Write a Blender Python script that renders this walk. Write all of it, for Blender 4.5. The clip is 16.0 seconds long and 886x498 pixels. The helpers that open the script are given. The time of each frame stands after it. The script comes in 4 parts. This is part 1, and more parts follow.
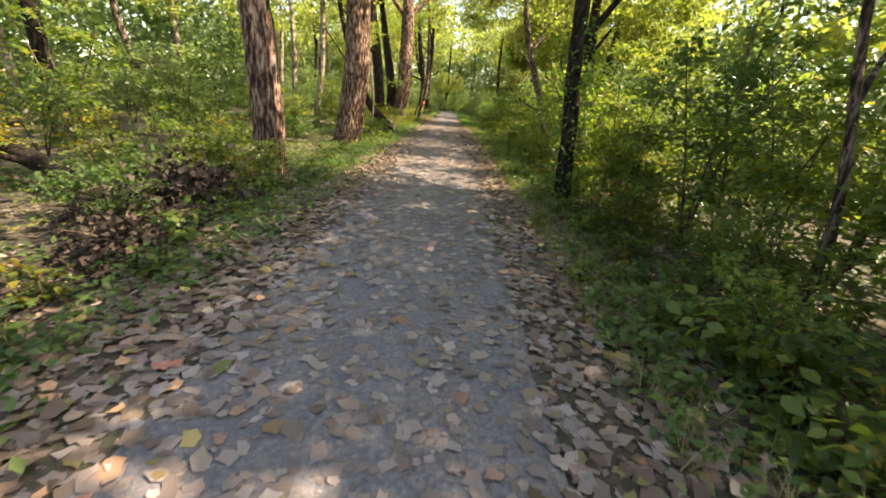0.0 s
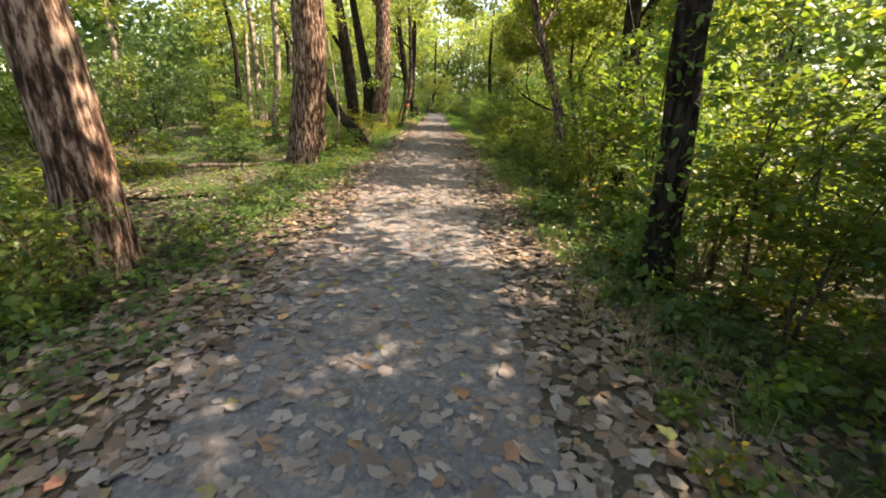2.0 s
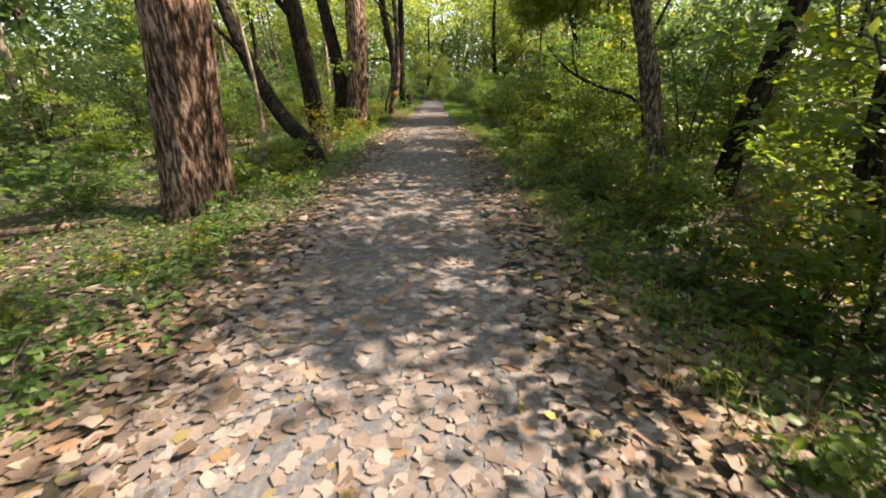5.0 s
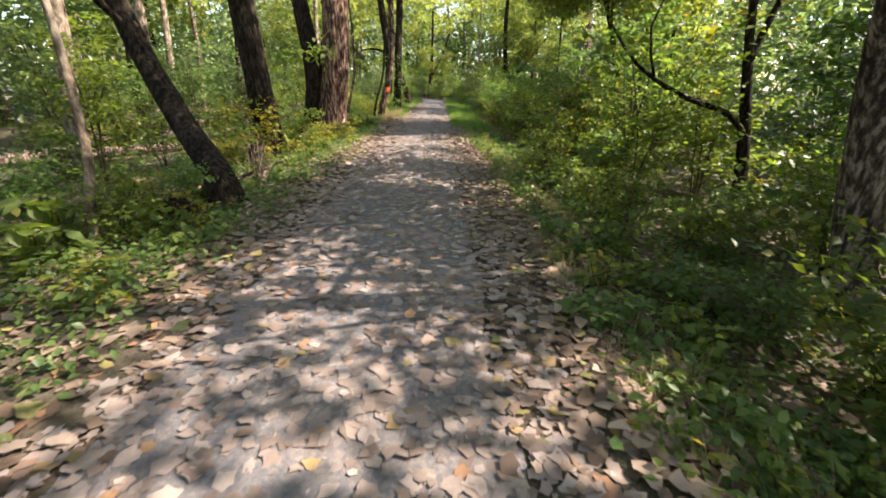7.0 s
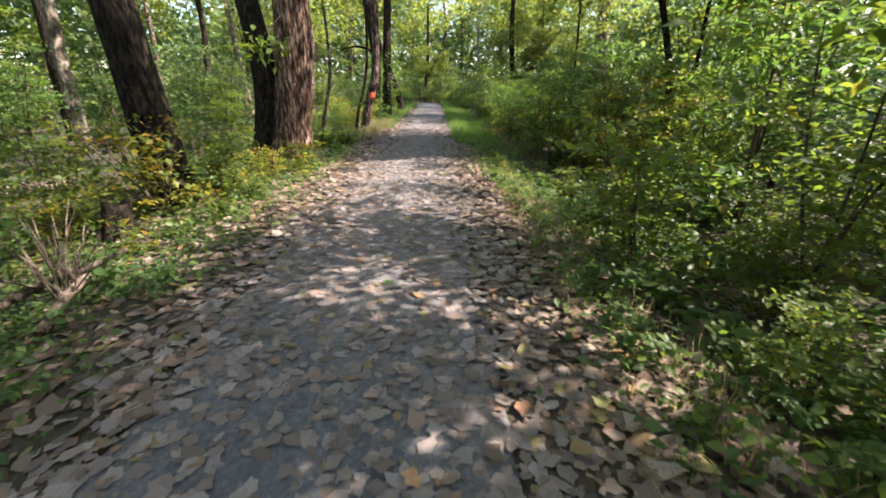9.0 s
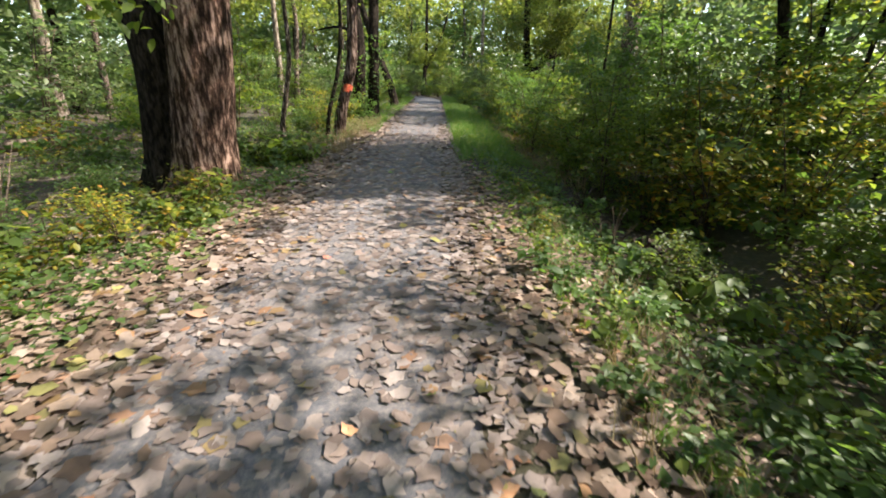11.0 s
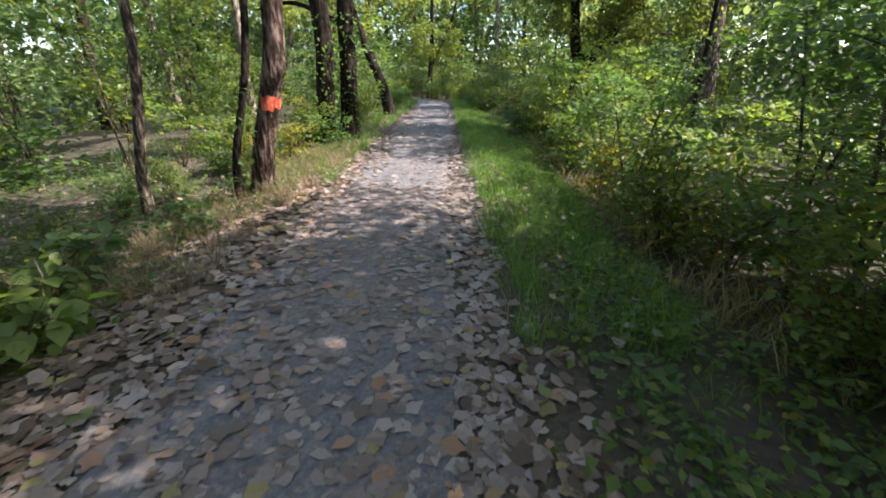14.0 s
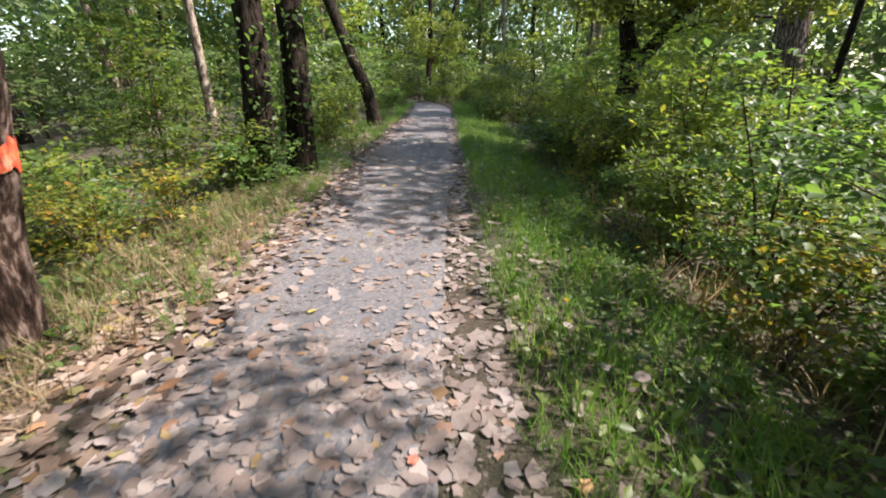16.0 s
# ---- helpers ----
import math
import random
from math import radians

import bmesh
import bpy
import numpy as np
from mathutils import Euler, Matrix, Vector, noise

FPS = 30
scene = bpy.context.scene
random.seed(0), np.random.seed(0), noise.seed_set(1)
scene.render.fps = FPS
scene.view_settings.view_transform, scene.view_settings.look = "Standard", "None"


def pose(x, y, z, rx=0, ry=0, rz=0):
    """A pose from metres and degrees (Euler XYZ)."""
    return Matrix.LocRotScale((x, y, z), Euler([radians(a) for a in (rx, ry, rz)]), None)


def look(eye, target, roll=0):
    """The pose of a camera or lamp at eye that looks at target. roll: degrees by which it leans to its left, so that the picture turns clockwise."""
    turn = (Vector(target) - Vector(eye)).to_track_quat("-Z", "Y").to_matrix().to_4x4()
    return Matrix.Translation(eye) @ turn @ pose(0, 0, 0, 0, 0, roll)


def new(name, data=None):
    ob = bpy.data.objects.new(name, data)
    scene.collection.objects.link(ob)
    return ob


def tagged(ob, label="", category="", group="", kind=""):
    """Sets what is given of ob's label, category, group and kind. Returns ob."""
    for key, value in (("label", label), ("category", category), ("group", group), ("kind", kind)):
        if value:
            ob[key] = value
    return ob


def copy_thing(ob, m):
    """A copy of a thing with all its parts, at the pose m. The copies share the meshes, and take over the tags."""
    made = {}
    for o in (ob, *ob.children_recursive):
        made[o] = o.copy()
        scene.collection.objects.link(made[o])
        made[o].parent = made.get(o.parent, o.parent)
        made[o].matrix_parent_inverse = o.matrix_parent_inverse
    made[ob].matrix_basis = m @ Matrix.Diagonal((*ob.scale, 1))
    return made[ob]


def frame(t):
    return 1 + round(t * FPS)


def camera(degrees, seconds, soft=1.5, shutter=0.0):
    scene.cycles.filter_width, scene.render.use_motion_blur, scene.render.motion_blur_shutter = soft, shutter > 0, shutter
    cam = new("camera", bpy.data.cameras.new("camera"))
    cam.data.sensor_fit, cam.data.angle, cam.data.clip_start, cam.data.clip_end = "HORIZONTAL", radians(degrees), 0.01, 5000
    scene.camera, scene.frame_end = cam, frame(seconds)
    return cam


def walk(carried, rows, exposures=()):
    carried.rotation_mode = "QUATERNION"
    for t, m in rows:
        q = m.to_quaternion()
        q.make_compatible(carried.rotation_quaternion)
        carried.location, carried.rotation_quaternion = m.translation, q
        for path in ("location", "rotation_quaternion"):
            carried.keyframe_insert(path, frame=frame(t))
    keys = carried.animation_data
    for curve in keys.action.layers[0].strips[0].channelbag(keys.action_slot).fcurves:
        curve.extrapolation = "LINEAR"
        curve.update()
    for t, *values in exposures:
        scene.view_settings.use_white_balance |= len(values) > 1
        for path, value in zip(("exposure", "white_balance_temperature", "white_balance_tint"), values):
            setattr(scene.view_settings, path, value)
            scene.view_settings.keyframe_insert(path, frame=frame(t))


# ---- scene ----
cam = camera(94.25, 16.0, soft=1.8, shutter=0.15)
# seconds, x, y, z, pitch, roll, yaw
PATH = [
    (0.0, 0.001, -0.208, 1.507, -20.01, -3.83, 1.13),
    (0.5, 0.005, 0.758, 1.496, -19.24, -3.58, 0.79),
    (1.0, 0.021, 1.708, 1.476, -19.75, -3.02, 0.22),
    (1.5, 0.019, 2.648, 1.503, -19.83, -2.33, -0.29),
    (2.0, 0.025, 3.554, 1.515, -19.88, -1.14, -0.45),
    (2.5, 0.063, 4.440, 1.509, -20.37, -0.12, -1.14),
    (3.0, 0.056, 5.403, 1.517, -20.51, 0.12, -1.50),
    (3.5, 0.014, 6.327, 1.493, -21.63, 1.04, -1.17),
    (4.0, -0.021, 7.259, 1.501, -21.67, 1.86, -1.53),
    (4.2, -0.022, 7.612, 1.494, -21.59, 2.34, -1.53),
    (6.3, 0.215, 11.378, 1.466, -22.00, -0.91, -0.33),
    (6.5, 0.223, 11.749, 1.469, -21.91, -1.09, -0.50),
    (7.0, 0.225, 12.697, 1.476, -21.98, -0.86, -0.39),
    (7.5, 0.262, 13.610, 1.489, -21.44, -0.40, -0.85),
    (8.0, 0.263, 14.547, 1.513, -21.01, -0.31, -0.96),
    (8.5, 0.228, 15.457, 1.504, -21.89, -0.15, -0.33),
    (8.7, 0.228, 15.827, 1.515, -21.74, 0.06, -0.78),
    (10.8, 0.300, 19.775, 1.476, -22.68, -0.14, -0.58),
    (11.0, 0.307, 20.166, 1.472, -22.69, -0.59, -0.74),
    (11.5, 0.303, 21.187, 1.485, -22.65, -0.34, -0.68),
    (12.0, 0.276, 22.135, 1.476, -23.99, -0.35, 0.32),
    (12.5, 0.335, 23.108, 1.502, -23.69, -0.31, 0.10),
    (13.0, 0.349, 24.075, 1.511, -23.88, 0.04, -0.28),
    (13.5, 0.329, 25.044, 1.507, -23.58, 0.65, 0.14),
    (14.0, 0.312, 25.993, 1.508, -22.95, 0.70, 0.30),
    (14.5, 0.363, 26.950, 1.476, -23.39, 0.90, -0.05),
    (15.0, 0.328, 27.946, 1.494, -23.28, 0.83, -0.06),
    (15.5, 0.300, 28.883, 1.487, -23.19, 0.69, 0.38),
    (16.0, 0.369, 29.784, 1.551, -23.14, 0.77, 0.47),
]
EXPOSURES = [(0.0, 1.95, 8400, 12), (0.6, 1.85, 8400, 7), (2.3, 1.85, 8000, 11), (3.5, 1.6, 7800, 7), (4.2, 1.5, 7700, 9), (6.6, 1.78, 7300, 15), (8.6, 1.75, 6600, 15), (11.0, 1.45, 6600, 10), (12.4, 1.1, 6600, 12), (13.1, 1.1, 6200, 12), (14.3, 1.62, 6200, 15), (15.1, 1.62, 6300, 15), (16.0, 1.36, 6400, 15)]
walk(cam, [(t, pose(x, y, z, 90 + p, r, w)) for t, x, y, z, p, r, w in PATH], EXPOSURES)

# ---- light ----
SUN_ELEVATION, SUN_HEADING = radians(46), radians(88)   # heading clockwise from +y: the sun stands over the right-hand woods
world = bpy.data.worlds.new("sky")
scene.world = world
world.use_nodes = True
wn = world.node_tree.nodes
sky = wn.new("ShaderNodeTexSky")
sky.sky_type, sky.sun_disc = "NISHITA", False
sky.sun_elevation, sky.sun_rotation = SUN_ELEVATION, SUN_HEADING
world.node_tree.links.new(sky.outputs[0], wn["Background"].inputs[0])
wn["Background"].inputs[1].default_value = 0.15
sun = new("sun", bpy.data.lights.new("sun", "SUN"))
sun.data.energy, sun.data.angle, sun.data.color = 5.0, radians(0.6), (1.0, 0.93, 0.82)
SUN_FROM = Vector((math.sin(SUN_HEADING) * math.cos(SUN_ELEVATION), math.cos(SUN_HEADING) * math.cos(SUN_ELEVATION), math.sin(SUN_ELEVATION)))
sun.matrix_world = look(SUN_FROM * 60, (0, 0, 0))

rng = np.random.default_rng(7)


# ---- materials ----
def material(name, rough=0.8):
    m = bpy.data.materials.new(name)
    m.use_nodes = True
    n = m.node_tree.nodes
    b = n["Principled BSDF"]
    b.inputs["Roughness"].default_value = rough
    return m, n, m.node_tree.links, b


def ramp(n, stops, mode="LINEAR"):
    r = n.new("ShaderNodeValToRGB")
    r.color_ramp.interpolation = mode
    e = r.color_ramp.elements
    while len(e) < len(stops):
        e.new(0.5)
    for k, (p, c) in enumerate(stops):
        e[k].position, e[k].color = p, (*c, 1)
    return r


def noise_tex(n, l, scale, detail=4.0, rough=0.55, stretch=(1, 1, 1), source="Object"):
    c, mp, t = n.new("ShaderNodeTexCoord"), n.new("ShaderNodeMapping"), n.new("ShaderNodeTexNoise")
    mp.inputs["Scale"].default_value = stretch
    l.new(c.outputs[source], mp.inputs[0])
    l.new(mp.outputs[0], t.inputs[0])
    t.inputs["Scale"].default_value, t.inputs["Detail"].default_value, t.inputs["Roughness"].default_value = scale, detail, rough
    return t


def mix(n, l, kind, fac, a, b):
    x = n.new("ShaderNodeMix")
    x.data_type, x.blend_type = "RGBA", kind
    for sock, v in ((x.inputs["Factor"], fac), (x.inputs["A"], a), (x.inputs["B"], b)):
        if isinstance(v, (float, int)):
            sock.default_value = v
        elif isinstance(v, tuple):
            sock.default_value = (*v, 1)
        else:
            l.new(v, sock)
    return x.outputs["Result"]


def relief(n, l, b, height, strength, distance):
    u = n.new("ShaderNodeBump")
    u.inputs["Strength"].default_value, u.inputs["Distance"].default_value = strength, distance
    l.new(height, u.inputs["Height"])
    l.new(u.outputs[0], b.inputs["Normal"])


def leaf_material(name, stops, light, glow=0.45, rough=0.44):
    """A living leaf: gloss on a diffuse face, and light that shines through it."""
    m, n, l, b = material(name, rough)
    geo, info = n.new("ShaderNodeNewGeometry"), n.new("ShaderNodeObjectInfo")
    r = ramp(n, stops)
    l.new(geo.outputs["Random Per Island"], r.inputs[0])
    hsv = n.new("ShaderNodeHueSaturation")
    ma = n.new("ShaderNodeMapRange")
    ma.inputs["To Min"].default_value, ma.inputs["To Max"].default_value = 0.75, 1.25
    l.new(info.outputs["Random"], ma.inputs[0])
    l.new(ma.outputs[0], hsv.inputs["Value"])
    l.new(r.outputs[0], hsv.inputs["Color"])
    t = noise_tex(n, l, 60.0, 2.0)
    col = mix(n, l, "MULTIPLY", 0.35, hsv.outputs[0], t.outputs["Fac"])
    l.new(col, b.inputs["Base Color"])
    b.inputs["Specular IOR Level"].default_value = 0.32
    tr = n.new("ShaderNodeBsdfTranslucent")
    tint = mix(n, l, "MULTIPLY", 1.0, hsv.outputs[0], light)
    l.new(tint, tr.inputs[0])
    ms = n.new("ShaderNodeMixShader")
    ms.inputs[0].default_value = glow
    l.new(b.outputs[0], ms.inputs[1])
    l.new(tr.outputs[0], ms.inputs[2])
    l.new(ms.outputs[0], n["Material Output"].inputs[0])
    return m


LEAF_GREEN = leaf_material("leaf_green", [(0.0, (0.07, 0.11, 0.031)), (0.5, (0.116, 0.168, 0.04)), (0.92, (0.165, 0.205, 0.05)), (1.0, (0.27, 0.22, 0.05))], (2.3, 2.3, 1.0))
LEAF_DARK = leaf_material("leaf_dark", [(0.0, (0.06, 0.105, 0.035)), (0.6, (0.095, 0.155, 0.047)), (1.0, (0.13, 0.19, 0.056))], (2.0, 2.2, 1.1), 0.4)
LEAF_YELLOW = leaf_material("leaf_yellow", [(0.0, (0.09, 0.15, 0.03)), (0.5, (0.2, 0.22, 0.035)), (0.85, (0.36, 0.29, 0.04)), (1.0, (0.38, 0.18, 0.04))], (1.6, 1.6, 1.0))
LEAF_CANOPY = leaf_material("leaf_canopy", [(0.0, (0.1, 0.135, 0.042)), (0.6, (0.165, 0.2, 0.06)), (1.0, (0.25, 0.25, 0.075))], (2.2, 2.2, 1.1), 0.5)
# far leaves: distance haze mixed into the colour, paler and bluer
LEAF_FAR = leaf_material("leaf_far_haze", [(0.0, (0.082, 0.125, 0.056)), (0.6, (0.125, 0.172, 0.076)), (1.0, (0.19, 0.225, 0.098))], (2.1, 2.2, 1.5), 0.5)
GRASS = leaf_material("grass_blade", [(0.0, (0.07, 0.15, 0.025)), (0.6, (0.12, 0.22, 0.035)), (0.88, (0.18, 0.25, 0.06)), (1.0, (0.3, 0.28, 0.13))], (1.8, 2.0, 1.2), 0.35)
STRAW = leaf_material("dry_grass_blade", [(0.0, (0.2, 0.15, 0.08)), (0.5, (0.34, 0.26, 0.14)), (1.0, (0.44, 0.36, 0.22))], (1.3, 1.2, 1.0), 0.3, 0.7)
EDGE_LITTER = leaf_material("brown_fallen_leaf", [(0.0, (0.11, 0.07, 0.05)), (0.3, (0.2, 0.135, 0.1)), (0.65, (0.3, 0.22, 0.17)), (0.85, (0.4, 0.31, 0.26)), (0.91, (0.36, 0.18, 0.1)), (0.96, (0.16, 0.2, 0.07)), (1.0, (0.4, 0.3, 0.12))], (1.1, 1.0, 0.9), 0.12, 0.65)
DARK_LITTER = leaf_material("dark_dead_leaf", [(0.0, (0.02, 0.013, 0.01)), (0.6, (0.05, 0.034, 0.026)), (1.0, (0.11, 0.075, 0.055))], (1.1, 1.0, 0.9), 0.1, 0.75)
LITTER = leaf_material("fallen_leaf", [(0.0, (0.2, 0.148, 0.128)), (0.25, (0.275, 0.21, 0.186)), (0.6, (0.345, 0.275, 0.25)), (0.92, (0.43, 0.36, 0.335)), (0.97, (0.37, 0.2, 0.12)), (1.0, (0.32, 0.27, 0.12))], (1.1, 1.0, 0.9), 0.12, 0.65)


def bark_material(name, dark, mid, pale, plates=9.0, stretch=0.22, strength=1.0):
    """Ridged bark, its plates drawn out along the trunk, with paler flakes and damp dark patches."""
    m, n, l, b = material(name, 0.95)
    b.inputs["Specular IOR Level"].default_value = 0.12
    t1 = noise_tex(n, l, plates, 6.0, 0.65, (1, 1, stretch))
    t2 = noise_tex(n, l, 2.3, 3.0, 0.5, (1, 1, 0.6))
    t3 = noise_tex(n, l, 45.0, 4.0, 0.7, (1, 1, 0.4))
    r = ramp(n, [(0.4, dark), (0.5, mid), (0.6, pale)])
    l.new(t1.outputs["Fac"], r.inputs[0])
    r2 = ramp(n, [(0.35, (0.5, 0.47, 0.45)), (0.6, (1.1, 1.05, 1.0))])
    l.new(t2.outputs["Fac"], r2.inputs[0])
    col = mix(n, l, "MULTIPLY", 0.8, r.outputs[0], r2.outputs[0])
    col = mix(n, l, "OVERLAY", 0.35, col, t3.outputs["Fac"])
    l.new(col, b.inputs["Base Color"])
    h = mix(n, l, "MIX", 0.3, t1.outputs["Fac"], t3.outputs["Fac"])
    relief(n, l, b, h, strength, 0.08)
    return m


BARK_RED = bark_material("flaky_red_brown_bark", (0.03, 0.018, 0.014), (0.13, 0.076, 0.056), (0.46, 0.32, 0.26), 19.0, 0.22, 1.0)
BARK_DARK = bark_material("dark_bark", (0.011, 0.008, 0.007), (0.03, 0.023, 0.018), (0.062, 0.049, 0.04), 22.0, 0.28)
BARK_GREY = bark_material("grey_brown_bark", (0.045, 0.034, 0.028), (0.12, 0.088, 0.072), (0.4, 0.32, 0.27), 24.0, 0.24)
BARK_BROWN = bark_material("red_brown_furrowed_bark", (0.03, 0.02, 0.016), (0.09, 0.058, 0.045), (0.32, 0.24, 0.21), 22.0, 0.18)
BARK_PALE = bark_material("pale_smooth_bark", (0.1, 0.076, 0.06), (0.25, 0.2, 0.16), (0.43, 0.37, 0.31), 9.0, 0.45, 0.7)
TWIG = bark_material("twig_bark", (0.05, 0.038, 0.028), (0.11, 0.085, 0.062), (0.19, 0.15, 0.11), 20.0, 0.2, 0.5)
DEADWOOD = bark_material("bleached_dead_wood", (0.09, 0.066, 0.052), (0.21, 0.16, 0.13), (0.36, 0.29, 0.24), 16.0, 0.12, 0.7)


def ground_material():
    m, n, l, b = material("leaf_mould_soil", 0.95)
    a, c, d = noise_tex(n, l, 0.6, 5.0), noise_tex(n, l, 14.0, 6.0, 0.7), noise_tex(n, l, 90.0, 4.0, 0.7)
    r = ramp(n, [(0.3, (0.034, 0.025, 0.018)), (0.5, (0.075, 0.055, 0.04)), (0.68, (0.15, 0.112, 0.082))])
    l.new(c.outputs["Fac"], r.inputs[0])
    g = ramp(n, [(0.45, (0.06, 0.045, 0.03)), (0.6, (0.045, 0.058, 0.022))])
    l.new(a.outputs["Fac"], g.inputs[0])
    col = mix(n, l, "MIX", 0.4, r.outputs[0], g.outputs[0])
    col = mix(n, l, "OVERLAY", 0.4, col, d.outputs["Fac"])
    l.new(col, b.inputs["Base Color"])
    relief(n, l, b, c.outputs["Fac"], 0.8, 0.06)
    return m


def path_material():
    m, n, l, b = material("grey_stone_dust", 0.92)
    fine, mid, wide, streak = noise_tex(n, l, 260.0, 3.0, 0.8), noise_tex(n, l, 30.0, 6.0, 0.7), noise_tex(n, l, 1.1, 4.0, 0.6), noise_tex(n, l, 3.0, 4.0, 0.6, (1.5, 0.15, 1))
    r = ramp(n, [(0.3, (0.092, 0.096, 0.117)), (0.52, (0.172, 0.16, 0.165)), (0.75, (0.31, 0.272, 0.25))])
    l.new(mid.outputs["Fac"], r.inputs[0])
    w = ramp(n, [(0.38, (0.78, 0.8, 0.84)), (0.64, (1.1, 1.02, 0.96))])
    l.new(wide.outputs["Fac"], w.inputs[0])
    col = mix(n, l, "MULTIPLY", 0.9, r.outputs[0], w.outputs[0])
    col = mix(n, l, "OVERLAY", 0.35, col, fine.outputs["Fac"])
    col = mix(n, l, "SOFT_LIGHT", 0.3, col, streak.outputs["Fac"])
    l.new(col, b.inputs["Base Color"])
    h = mix(n, l, "MIX", 0.6, mid.outputs["Fac"], fine.outputs["Fac"])
    relief(n, l, b, h, 0.7, 0.012)
    return m


SOIL, GRAVEL = ground_material(), path_material()


def paint_material():
    m, n, l, b = material("orange_red_blaze_paint", 0.6)
    t = noise_tex(n, l, 22.0, 5.0, 0.7, (1, 1, 0.3))
    r = ramp(n, [(0.38, (0.09, 0.045, 0.035)), (0.45, (0.55, 0.06, 0.03)), (0.54, (0.76, 0.15, 0.055)), (0.6, (0.62, 0.33, 0.22))])
    l.new(t.outputs["Fac"], r.inputs[0])
    l.new(r.outputs[0], b.inputs["Base Color"])
    relief(n, l, b, t.outputs["Fac"], 0.8, 0.02)
    return m


PAINT = paint_material()


# ---- building helpers ----
def part(name, bm, mat, parent=None, label=""):
    """Links a bmesh, or a mesh, as one object under a thing or a part."""
    me = bm
    if isinstance(bm, bmesh.types.BMesh):
        me = bpy.data.meshes.new(name)
        bm.to_mesh(me)
        bm.free()
    if not me.materials:
        me.materials.append(mat)
    ob = new(name, me)
    if parent:
        ob.parent = parent
    return tagged(ob, label)


def thing(name, m, label, category, group=""):
    ob = new(name)
    ob.empty_display_size = 0.1
    ob.matrix_basis = m
    return tagged(ob, label, category, group)


def ground_z(x, y):
    """Height of the ground: a level path on a low bank that falls away to both woods."""
    right, left = np.maximum(x - 1.1, 0), np.maximum(-1.9 - x, 0)
    z = -0.62 * (1 - np.exp(-right * 0.32)) - 0.55 * (1 - np.exp(-left * 0.16))
    z = z - 0.45 * np.exp(-((x - 3.4) / 1.3) ** 2 - ((y - 25.0) / 3.2) ** 2)
    side = np.clip(np.maximum(right, left) / 1.5, 0, 1)
    return z + side * (0.09 * np.sin(x * 0.9 + 1.3 * np.sin(y * 0.35)) * np.cos(y * 0.7) + 0.05 * np.sin(x * 2.1 + y * 1.7))


def path_middle(y):
    """The path runs straight and bends to the left at its far end."""
    return -0.38 + 0.05 * np.sin(y * 0.17) - 0.03 * np.maximum(y - 49.5, 0) ** 2


def path_half(y):
    return 1.07 - 0.16 * np.clip((y - 13) / 11, 0, 1) + 0.05 * np.sin(y * 0.31 + 1)


def grid_mesh(name, xs, ys, z):
    nx, ny = len(xs), len(ys)
    X, Y = np.meshgrid(xs, ys)
    v = np.stack([X.ravel(), Y.ravel(), z(X, Y).ravel()], 1)
    me = bpy.data.meshes.new(name)
    i = np.arange((ny - 1) * (nx - 1))
    a = i // (nx - 1) * nx + i % (nx - 1)
    me.from_pydata(v.tolist(), [], np.stack([a, a + 1, a + nx + 1, a + nx], 1).tolist())
    me.polygons.foreach_set("use_smooth", np.ones(len(i), bool))
    return me


def cloud(name, shape, turns, places):
    """One mesh of many small pieces: shape is (corners, triangles); turns (n,3,3) carry size too."""
    sv, sf = np.array(shape[0], float), np.array(shape[1], int)
    n, k = len(places), sv.shape[-2]
    if sv.ndim == 3:
        v = np.einsum("nij,nkj->nki", turns, sv[np.arange(n) % len(sv)]) + places[:, None, :]
    else:
        v = np.einsum("nij,kj->nki", turns, sv) + places[:, None, :]
    f = (sf[None] + (np.arange(n) * k)[:, None, None]).reshape(-1, 3)
    me = bpy.data.meshes.new(name)
    me.vertices.add(n * k)
    me.vertices.foreach_set("co", v.astype(np.float32).ravel())
    me.loops.add(f.size)
    me.loops.foreach_set("vertex_index", f.astype(np.int32).ravel())
    me.polygons.add(len(f))
    me.polygons.foreach_set("loop_start", np.arange(0, f.size, 3, dtype=np.int32))
    me.update(calc_edges=True)
    return me


# a leaf points along +y from its stalk; folded along the midrib
LEAF_PLAIN = ([(0, 0, 0), (0.3, 0.45, 0.09), (0, 1, -0.05), (-0.3, 0.45, 0.09)], [(0, 1, 2), (0, 2, 3)])
LEAF_FULL = ([(0, 0, 0), (0.25, 0.22, 0.06), (0.3, 0.55, 0.06), (0, 1, -0.1), (-0.3, 0.55, 0.06), (-0.25, 0.22, 0.06), (0, 0.5, 0)],
             [(0, 1, 6), (1, 2, 6), (2, 3, 6), (6, 3, 4), (5, 6, 4), (0, 6, 5)])
def lobed(lobes, seed):
    """Three flat lobed leaves as fans round a middle point: tips of uneven length, notches between them, edges a little raised."""
    gg, kinds = np.random.default_rng(seed), []
    for _ in range(3):
        rim = []
        for k in range(lobes * 2):
            a = 2 * np.pi * (k + gg.uniform(-0.38, 0.38)) / (lobes * 2) + np.pi / 2
            r = gg.uniform(0.44, 0.62) if k % 2 == 0 else gg.uniform(0.33, 0.47)
            rim.append((math.cos(a) * r * 0.9, math.sin(a) * r, gg.uniform(-0.03, 0.14)))
        kinds.append([(0, 0, 0.03)] + rim)
    return kinds, [(0, k, k % (lobes * 2) + 1) for k in range(1, lobes * 2 + 1)]


